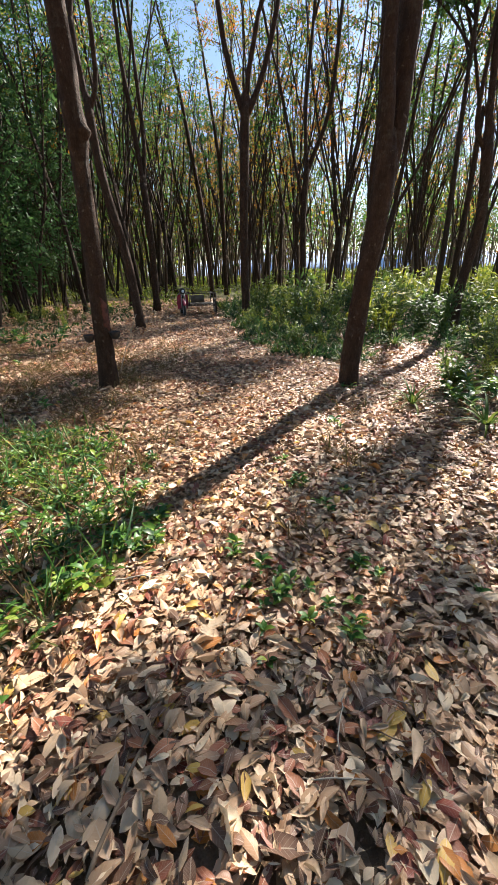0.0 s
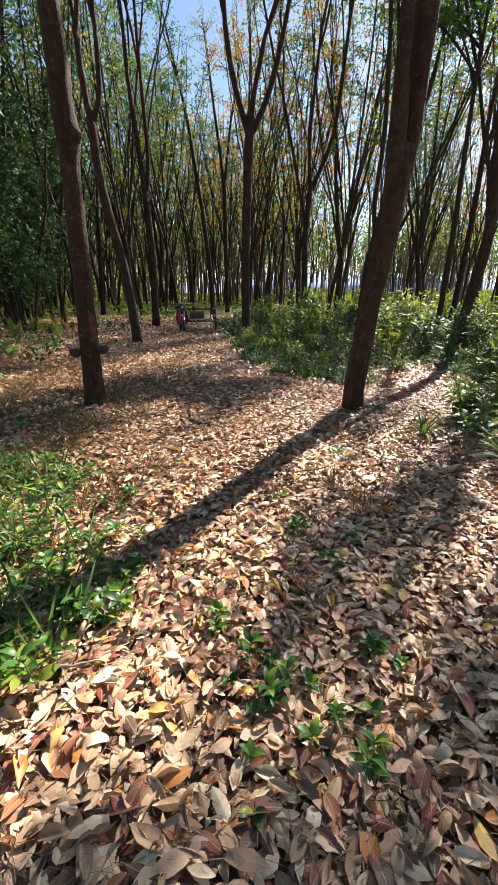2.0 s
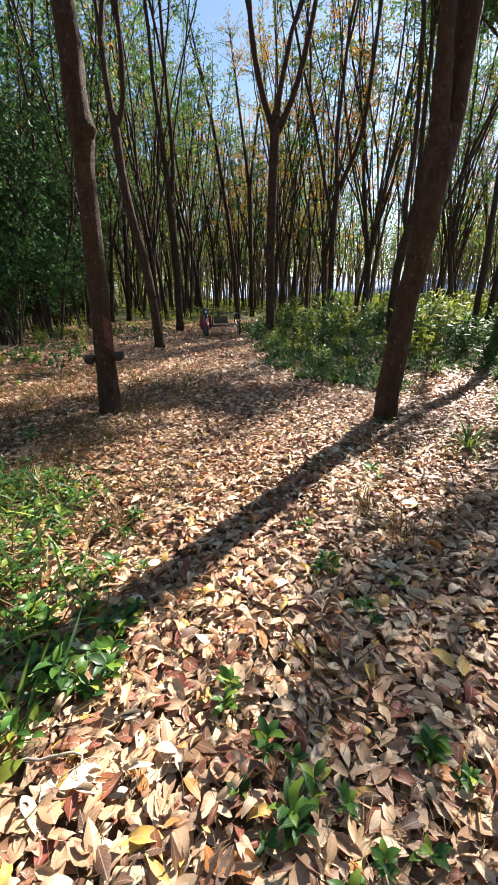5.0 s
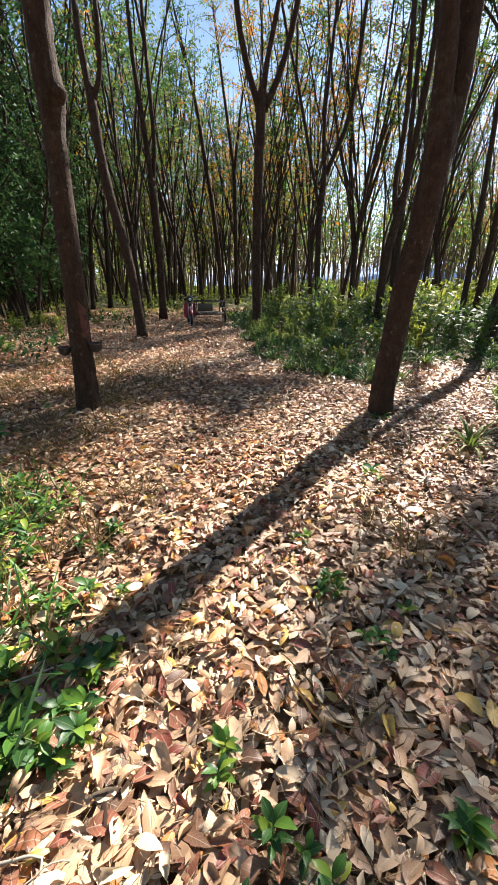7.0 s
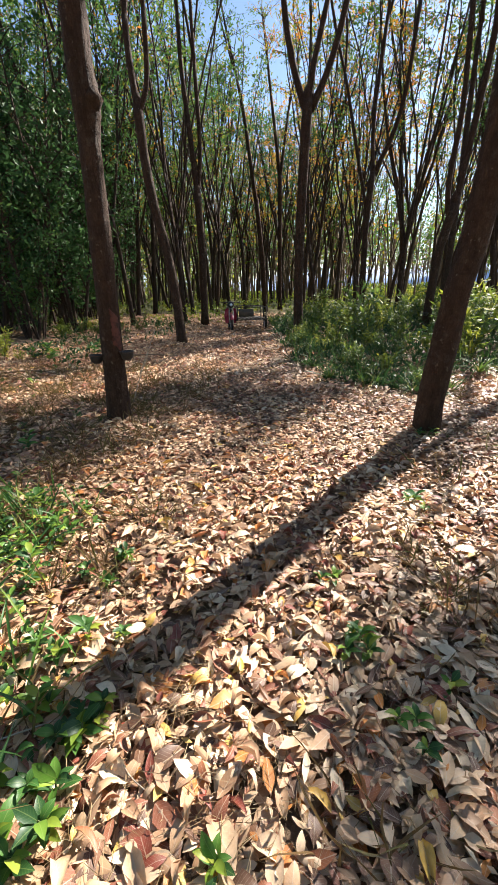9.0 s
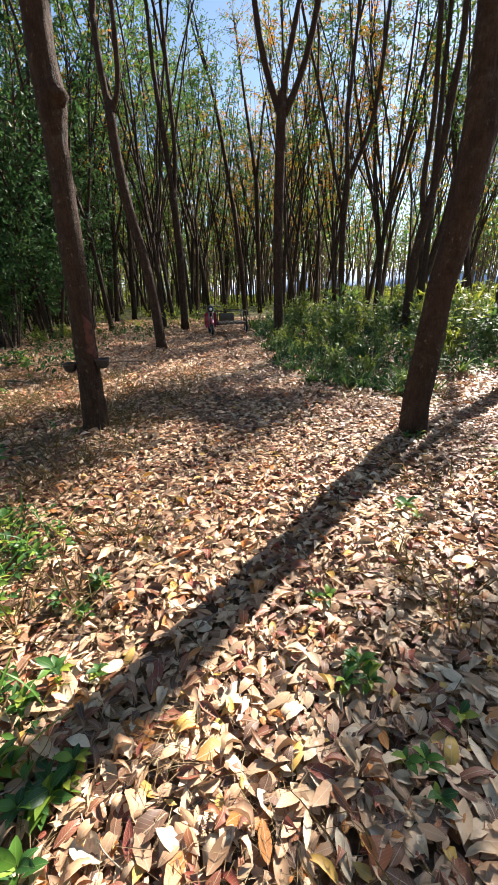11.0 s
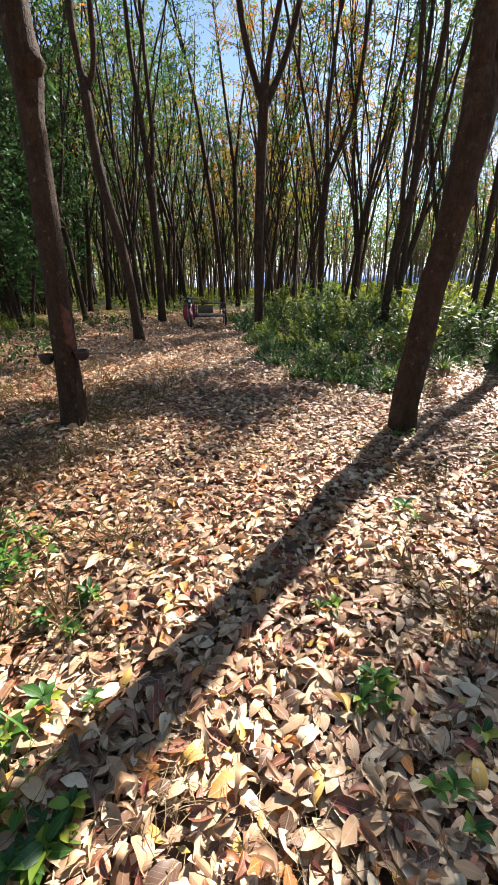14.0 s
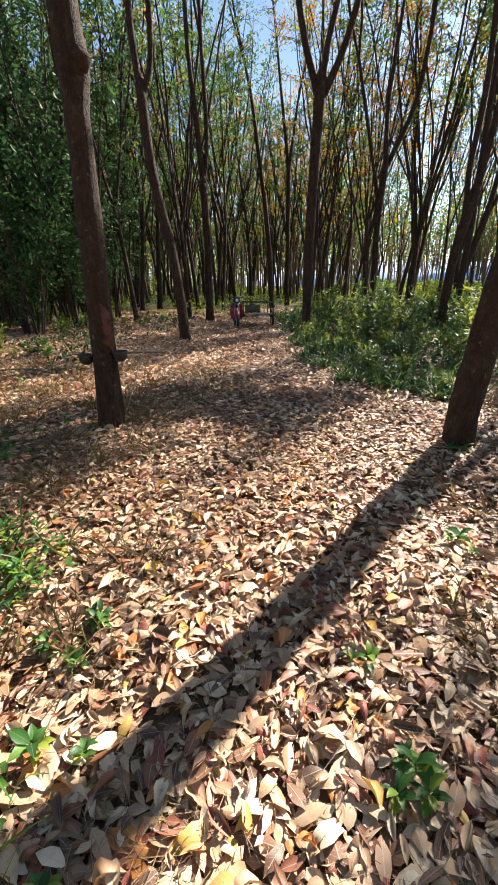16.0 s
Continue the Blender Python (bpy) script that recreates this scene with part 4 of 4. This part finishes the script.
for x, y, k, s in sprout_spots:
    m = pose(x, y, float(rise(x, y)) + 0.03, 0, 0, rng.random() * 360) @ Matrix.Diagonal((s, s, s, 1))
    if k not in first:
        sprouts[k].matrix_world = m
        first.add(k)
    else:
        copy_thing(sprouts[k], m)


def ground_weeds():
    """Low broad leaves and grass blades between the seedlings beside the path."""
    g = Geo()
    n = 2600
    x, y = -0.72 - 1.9 * rng.random(n), 1.3 + 2.7 * rng.random(n)
    keep = (x < -0.66 - 0.3 * (y - 2.3) ** 2) & (np.sin(3.1 * x + 1.0) * np.sin(2.7 * y + 0.6 * x) + 0.5 * rng.random(n) > 0.05)
    x, y = x[keep], y[keep]
    n = len(x)
    at = np.stack([x, y, rise(x, y) + 0.035 + 0.13 * rng.random(n) ** 1.6], 1)
    blade = rng.random(n) < 0.22
    way = spin(n) * [1, 1, 0.3] + [0, 0, 0.12]
    way[blade] += [0, 0, 0.5]
    length = np.where(blade, 0.16 + 0.2 * rng.random(n), 0.035 + 0.05 * rng.random(n))
    leaves(g, at, way, spin(n) * 0.5 + [0, 0, 1], length, np.where(blade, 0.008 + 0.006 * rng.random(n), length * 0.48), np.full(n, 0.18), rng.normal(0.12, 0.1, n), FINE, 0.02)
    tagged(new("ground_weeds", g.mesh("ground_weeds", GREEN)), "low green weeds growing through fallen leaves", "weeds", kind="stuff")


ground_weeds()


def dry_grass():
    g = Geo()
    n = 7000
    tufts = np.concatenate([np.stack([-1.3 - 4.2 * rng.random(200), 4.0 + 5.2 * rng.random(200)], 1), np.stack([-2.6 + 1.9 * rng.random(50), 1.2 + 2.6 * rng.random(50)], 1), np.stack([0.2 + 2.6 * rng.random(14), 1.2 + 6.5 * rng.random(14)], 1)])
    c = tufts[rng.integers(0, len(tufts), n)] + rng.normal(0, 0.07, (n, 2))
    at = np.stack([c[:, 0], c[:, 1], rise(c[:, 0], c[:, 1]) + 0.01], 1)
    way = spin(n)
    way[:, 2] = np.abs(way[:, 2]) * 0.8 + 0.05
    leaves(g, at, way, spin(n), 0.12 + 0.24 * rng.random(n), 0.005 + 0.006 * rng.random(n), np.full(n, 0.2), rng.normal(0.1, 0.12, n), True)
    tagged(new("dry_grass", g.mesh("dry_grass", DRYGRASS)), "sparse dry yellowish grass among fallen leaves", "grass", kind="stuff")


dry_grass()


# ---- the tapped tree's fittings ----
def tapping_panel(x, y, z0, z1, r0, r1, a0, a1):
    """A strip of bare reddish bark, a few millimetres proud of the trunk."""
    g = Geo()
    rows, cols = 12, 9
    v = []
    for i in range(rows + 1):
        t = i / rows
        for j in range(cols + 1):
            a = radians(a0 + (a1 - a0) * (j / cols)) + 0.05 * math.sin(i * 2.1 + j)
            zz = z0 + (z1 - z0) * t - 0.12 * (j / cols)
            r = r0 + (r1 - r0) * t + 0.005 * math.sin(i * 1.9) * math.sin(j * 1.3) + (0.0 if 0 < j < cols and 0 < i < rows else -0.02)
            v.append((x + 0.016 * zz + r * math.cos(a), y + r * math.sin(a), zz))
    f = [(i * (cols + 1) + j, i * (cols + 1) + j + 1, (i + 1) * (cols + 1) + j + 1, (i + 1) * (cols + 1) + j) for i in range(rows) for j in range(cols)]
    g.add(v, f)
    return g


strip = part("tapping_panel", tapping_panel(0.01, 0, 0.93, 1.36, 0.128, 0.124, -62, -4), TAPPED, tree_left, "bare reddish tapped bark")


def latex_cup(x, y, z, turn):
    root = thing("latex_cup", pose(x, y, z, 0, 0, turn), "dark bowl wired to the tapped tree trunk", "bowl", "latex cups")
    g = Geo()
    g.lathe([(0.0, -0.105), (0.035, -0.103), (0.064, -0.075), (0.076, -0.025), (0.080, 0.0), (0.074, 0.001), (0.06, -0.06), (0.03, -0.09), (0.0, -0.094)], 20)
    part("bowl", g, BOWL, root)
    g = Geo()
    a = np.linspace(0, 2 * np.pi, 19)
    g.tube(np.stack([0.08 * np.cos(a), 0.08 * np.sin(a), np.full(19, -0.012)], 1), np.full(19, 0.003), 5)
    g.tube([(0.08, 0, -0.012), (0.12, 0.0, -0.01), (0.16, 0.02, 0.0)], [0.003] * 3, 5)
    part("wire_holder", g, WIRE, root)


latex_cup(-2.262, 5.93, 0.80, 0)
latex_cup(-1.892, 5.95, 0.84, 180)
latex_cup(4.0, 15.38, 0.72, 90)


# ---- twigs ----
def twig(points, r, material, label):
    g = Geo()
    rows = bent([(*p, r * (1 - 0.6 * i / len(points))) for i, p in enumerate(points)], 4)
    rows[:, :3] += rng.normal(0, 0.003, (len(rows), 3))
    g.tube(rows[:, :3], rows[:, 3], 6, 0.05)
    tagged(new("twig", g.mesh("twig", material)), label, "twig", "fallen twigs")


twig([(-0.47, 0.55, 0.04), (-0.42, 0.80, 0.05), (-0.36, 1.05, 0.045)], 0.008, TWIG, "thin brown dead twig lying on leaves")
twig([(0.28, 0.86, 0.05), (0.33, 1.0, 0.075), (0.36, 1.10, 0.06)], 0.003, PALETWIG, "thin pale dead twig lying on leaves")
twig([(0.38, 0.95, 0.06), (0.52, 0.88, 0.07), (0.66, 0.9, 0.055)], 0.003, TWIG, "thin brown dead twig lying on leaves")
twig([(-0.80, 1.70, 0.06), (-0.66, 1.72, 0.075), (-0.56, 1.735, 0.07), (-0.55, 1.66, 0.05)], 0.006, PALETWIG, "bent pale dead twig lying on leaves")
twig([(-1.6, 2.0, 0.05), (-1.1, 2.1, 0.12), (-0.75, 2.35, 0.05)], 0.005, PALETWIG, "long pale dead twig among green seedlings")
twig([(-1.95, 6.1, 0.2), (-1.8, 6.15, 0.62), (-1.62, 6.2, 1.05)], 0.007, PALETWIG, "bare pale twig leaning beside the tapped tree")
twig([(-1.83, 6.12, 0.55), (-1.72, 6.1, 0.72), (-1.7, 6.1, 0.86)], 0.005, PALETWIG, "bare pale twig leaning beside the tapped tree")
twig([(-4.6, 10.2, 0.05), (-3.6, 10.6, 0.09), (-2.7, 10.7, 0.05)], 0.025, TWIG, "fallen dead branch lying across the litter")
twig([(-2.9, 9.2, 0.05), (-2.5, 9.7, 0.25), (-2.2, 10.2, 0.5)], 0.011, TWIG, "dead branch sticking up beside the path")
twig([(-5.8, 8.3, 0.05), (-4.9, 8.5, 0.1), (-4.1, 8.3, 0.05)], 0.02, TWIG, "fallen dead branch lying across the litter")
for i in range(60):
    x, y, a, l = rng.uniform(-1.8, 2.2), rng.uniform(0.7, 6.5), rng.random() * 6.28, rng.uniform(0.08, 0.32)
    z = float(rise(x, y)) + 0.045
    c, s = l * math.cos(a), l * math.sin(a)
    twig([(x, y, z), (x + 0.5 * c - 0.06 * s, y + 0.5 * s + 0.06 * c, z + 0.02), (x + c, y + s, z - 0.01)], rng.uniform(0.0015, 0.0035), [TWIG, PALETWIG][i % 2], ["thin brown dead twig lying on leaves", "thin pale dead twig lying on leaves"][i % 2])


# ---- motorcycle with sidecar ----
def wheel(parent, x, y, r, name):
    g = Geo()
    g.lathe([(r - 0.05, -0.03), (r - 0.015, -0.04), (r, -0.018), (r, 0.018), (r - 0.015, 0.04), (r - 0.05, 0.03), (r - 0.05, -0.03)], 24, (x, y, r), "x")
    tyre = part(name, g, RUBBER, parent)
    g = Geo()
    g.lathe([(r - 0.055, -0.025), (r - 0.045, -0.02), (r - 0.045, 0.02), (r - 0.055, 0.025), (r - 0.07, 0.0), (r - 0.055, -0.025)], 24, (x, y, r), "x")
    g.lathe([(0.0, -0.05), (0.035, -0.05), (0.035, 0.05), (0.0, 0.05)], 12, (x, y, r), "x")
    part("rim", g, STEEL, tyre)
    g = Geo()
    for i in range(14):
        a = i * math.pi / 7
        g.tube([(x, y + 0.03 * math.cos(a), r + 0.03 * math.sin(a)), (x, y + (r - 0.05) * math.cos(a + 0.2), r + (r - 0.05) * math.sin(a + 0.2))], [0.0025, 0.0025], 4)
    part("spokes", g, STEEL, tyre)


def sidecar_motorcycle():
    root = thing("sidecar_motorcycle", pose(-2.62, 17.45, 0, 0, 0, 14), "parked red motorcycle with a flatbed sidecar on the path", "motorcycle")
    wheel(root, 0, -0.62, 0.29, "front_wheel")
    wheel(root, 0, 0.62, 0.29, "rear_wheel")
    wheel(root, 1.42, 0.32, 0.27, "sidecar_wheel")
    g = Geo()
    for q in (-0.075, 0.075):
        g.tube([(q, -0.62, 0.29), (q, -0.52, 0.6), (q * 0.8, -0.44, 0.88)], [0.02, 0.022, 0.022], 8)
    part("front_fork", g, STEEL, root)
    g = Geo()
    arc = np.linspace(0.5, 2.6, 9)
    v = [(q, -0.62 - r * math.cos(t), 0.29 + r * math.sin(t)) for t in arc for r, q in ((0.315, -0.06), (0.315, 0.06), (0.327, 0.055), (0.332, 0.0), (0.327, -0.055))]
    g.add(v, [(i * 5 + j, i * 5 + (j + 1) % 5, i * 5 + 5 + (j + 1) % 5, i * 5 + 5 + j) for i in range(8) for j in range(5)] + [(4, 3, 2, 1, 0), (40, 41, 42, 43, 44)])
    part("front_mudguard", g, REDPAINT, root)
    g = Geo()
    for q in (-1, 1):
        v = [(q * 0.05, -0.40, 0.86), (q * 0.20, -0.34, 0.80), (q * 0.24, -0.26, 0.55), (q * 0.19, -0.22, 0.28), (q * 0.07, -0.34, 0.32), (q * 0.05, -0.40, 0.6)]
        v += [(x, y + 0.025, z) for x, y, z in v]
        g.add(v, [(0, 1, 2, 5), (5, 2, 3, 4), (6, 11, 8, 7), (11, 10, 9, 8), (0, 6, 7, 1), (1, 7, 8, 2), (2, 8, 9, 3), (3, 9, 10, 4), (4, 10, 11, 5), (5, 11, 6, 0)])
    part("leg_shield", g, REDPAINT, root, smooth=False)
    g = Geo()
    g.lathe([(0.0, -0.2), (0.07, -0.2), (0.115, -0.13), (0.13, -0.04), (0.1, 0.06), (0.0, 0.09)], 16, (0, -0.40, 0.96), "y")
    head = part("headlight_cowl", g, VINYL, root)
    g = Geo()
    g.lathe([(0.0, -0.03), (0.035, -0.024), (0.055, 0.0), (0.0, 0.005)], 16, (0, -0.605, 0.955), "y")
    part("headlight", g, LAMPGLASS, head, "clear headlight lens")
    g = Geo()
    g.tube([(-0.36, -0.22, 1.02), (-0.2, -0.32, 1.05), (0, -0.38, 1.0), (0.2, -0.32, 1.05), (0.36, -0.22, 1.02)], [0.016] * 5, 8)
    part("handlebar", g, IRON, root)
    g = Geo()
    g.tube([(0, -0.25, 0.38), (0, 0.0, 0.42), (0, 0.3, 0.55), (0, 0.72, 0.62)], [0.09, 0.12, 0.14, 0.09], 12)
    part("body", g, REDPAINT, root)
    g = Geo()
    g.tube([(0, -0.02, 0.74), (0, 0.2, 0.745), (0, 0.5, 0.775), (0, 0.72, 0.78)], [0.07, 0.11, 0.12, 0.08], 12)
    part("seat", g, VINYL, root)
    g = Geo()
    g.tube([(0, 0.0, 0.3), (0, 0.22, 0.3)], [0.11, 0.11], 12)
    part("engine", g, IRON, root)
    g = Geo()
    for y in (-0.38, 0.25, 0.92):
        g.tube([(0.1, y * 0.6 + 0.1, 0.36), (0.26, y, 0.4), (1.36, y, 0.4)], [0.02] * 3, 6)
    for x in (0.26, 1.34):
        g.tube([(x, -0.4, 0.4), (x, 0.94, 0.4)], [0.022] * 2, 6)
        g.tube([(x, -0.4, 0.86), (x, 0.94, 0.86)], [0.02] * 2, 6)
        for y in (-0.4, 0.27, 0.94):
            g.tube([(x, y, 0.38), (x, y, 0.87)], [0.02] * 2, 6)
    for y in (-0.4, 0.94):
        g.tube([(0.26, y, 0.86), (1.34, y, 0.86)], [0.02] * 2, 6)
    g.tube([(1.34, 0.32, 0.40), (1.42, 0.32, 0.27)], [0.02] * 2, 6)
    part("sidecar_frame", g, IRON, root)
    for i in range(7):
        g = Geo()
        g.box((0.28 + 0.15 * i, -0.4, 0.424), (0.42 + 0.15 * i, 0.94, 0.448))
        part("plank", g, PLANK, root)
    g = Geo()
    g.box((0.30, -0.425, 0.52), (0.86, -0.41, 0.80))
    part("front_panel", g, PLANK, root, "weathered grey board")
    g = Geo()
    g.tube([(1.42, -0.02, 0.3), (1.42, 0.1, 0.55), (1.42, 0.32, 0.6), (1.42, 0.55, 0.55), (1.42, 0.66, 0.3)], [0.02] * 5, 6)
    part("sidecar_mudguard", g, IRON, root)
    return root


sidecar_motorcycle()


# ---- fallen leaves ----
rng = np.random.default_rng(47)
def litter_arrays(n, x0, x1, y0, y1, stack, tilt=0.15, fray=0.0):
    x, y = rng.uniform(x0, x1, n) + rng.normal(0, 1, n) * fray, rng.uniform(y0, y1, n) + rng.normal(0, 0.3, n) * (fray > 0)
    z = rise(x, y) + 0.006 + stack * rng.random(n)
    a = rng.random(n) * 6.28
    way = np.stack([np.cos(a), np.sin(a), rng.normal(0, 0.10, n)], 1)
    normal = np.stack([rng.normal(0, tilt, n), rng.normal(0, tilt, n), np.ones(n)], 1)
    length = np.clip(rng.normal(0.075, 0.026, n), 0.028, 0.15)
    return np.stack([x, y, z], 1), way, normal, length, length * np.clip(rng.normal(0.42, 0.09, n), 0.22, 0.62), rng.normal(0.08, 0.2, n), rng.normal(0.04, 0.08, n) * np.where(rng.random(n) < 0.25, 2.6, 1.0)


def litter():
    g = Geo()
    leaves(g, *litter_arrays(25000, -3.0, 3.2, -0.3, 3.0, 0.048, 0.2, 0.5), FINE, 0.045)
    leaves(g, *litter_arrays(12000, -3.0, 3.2, 3.0, 4.6, 0.048, 0.22, 0.5), True, 0.06)
    leaves(g, *litter_arrays(17000, -4.2, 4.2, 4.6, 7.4, 0.05, 0.32, 0.7), True, 0.08)
    at, way, normal, length, width, fold, curl = litter_arrays(40000, -8.0, 4.0, 7.4, 15.0, 0.07, 0.5)
    leaves(g, at, way, normal, length * 1.15, width * 1.15, fold + 0.1, curl)
    at, way, normal, length, width, fold, curl = litter_arrays(24000, -11.0, 4.0, 15.0, 28.0, 0.07, 0.45)
    leaves(g, at, way, normal, length * 1.5, width * 1.5, fold, curl)
    for n, x0, x1, y0, y1 in ((9000, -5.0, 5.0, -4.5, -0.4), (9000, -9.0, -2.6, -3.0, 7.6), (8000, 2.8, 9.0, -3.0, 7.6), (6000, -9.0, 9.0, -9.0, -3.5)):
        at, way, normal, length, width, fold, curl = litter_arrays(n, x0, x1, y0, y1, 0.04, 0.25, 0.6)
        leaves(g, at, way, normal, length * 1.3, width * 1.4, fold, curl)
    at, way, normal, length, width, fold, curl = litter_arrays(16000, -2.6, 2.8, 0.3, 7.5, 0.055, 0.45, 0.3)
    leaves(g, at + [0, 0, 0.006], way, normal, length * 0.42, width * 0.5, fold, curl * 2)
    at, way, normal, length, width, fold, curl = litter_arrays(2600, -2.6, 2.8, 0.3, 5.0, 0.02, 0.5, 0.3)
    leaves(g, at + [0, 0, 0.042], way, normal, length * 0.95, width * 0.8, fold + 0.5, curl * 2.2, FINE, 0.06)
    tagged(new("leaf_litter", g.mesh("leaf_litter", LITTER)), "thick layer of dry brown and tan fallen leaves", "fallen leaves", kind="stuff")


litter()


def leaf_stalks():
    """Loose dry leaf stalks strewn over the litter."""
    g = Geo()
    n = 6200
    x, y = rng.uniform(-2.4, 2.4, n), rng.uniform(0.4, 6.0, n)
    at = np.stack([x, y, rise(x, y) + 0.04 + 0.012 * rng.random(n)], 1)
    a = rng.random(n) * 6.28
    way = np.stack([np.cos(a), np.sin(a), rng.normal(0, 0.08, n)], 1)
    c = rng.integers(0, 60, 2600)
    heap = np.stack([rng.uniform(-0.9, 1.0, 60), rng.uniform(1.0, 4.4, 60)], 1)
    at[:2600, :2] = heap[c] + rng.normal(0, 0.13, (2600, 2))
    at[:2600, 2] = rise(at[:2600, 0], at[:2600, 1]) + 0.045 + 0.02 * rng.random(2600)
    leaves(g, at, way, spin(n) * 0.6 + [0, 0, 1], 0.05 + 0.09 * rng.random(n), 0.0016 + 0.0014 * rng.random(n), np.full(n, 0.6), rng.normal(0, 0.16, n), True)
    tagged(new("leaf_stalks", g.mesh("leaf_stalks", STALK)), "thin dry leaf stalks strewn over fallen leaves", "leaf stalks", kind="stuff")


leaf_stalks()

# the loose leaves on top that can be told apart, on a few shared meshes
shapes = []
for i in range(14):
    g = Geo()
    l = 0.075 + 0.055 * rng.random()
    leaves(g, np.array([[0, -l / 2, 0.0]]), np.array([[0, 1, 0.0]]), np.array([[0, 0, 1.0]]), [l], [l * (0.36 + 0.14 * rng.random())], [rng.normal(0.06, 0.14)], [rng.normal(0.04, 0.07)], FINE, 0.035)
    shapes.append(g.mesh("fallen_leaf", LITTER))
for i in range(300):
    x, y = rng.uniform(-0.9, 1.0), rng.uniform(0.9, 3.0)
    ob = new("fallen_leaf", shapes[i % 14])
    ob.parent = ground
    ob.matrix_world = pose(x, y, float(rise(x, y)) + 0.05, rng.normal(0, 11), rng.normal(0, 11), rng.random() * 360)
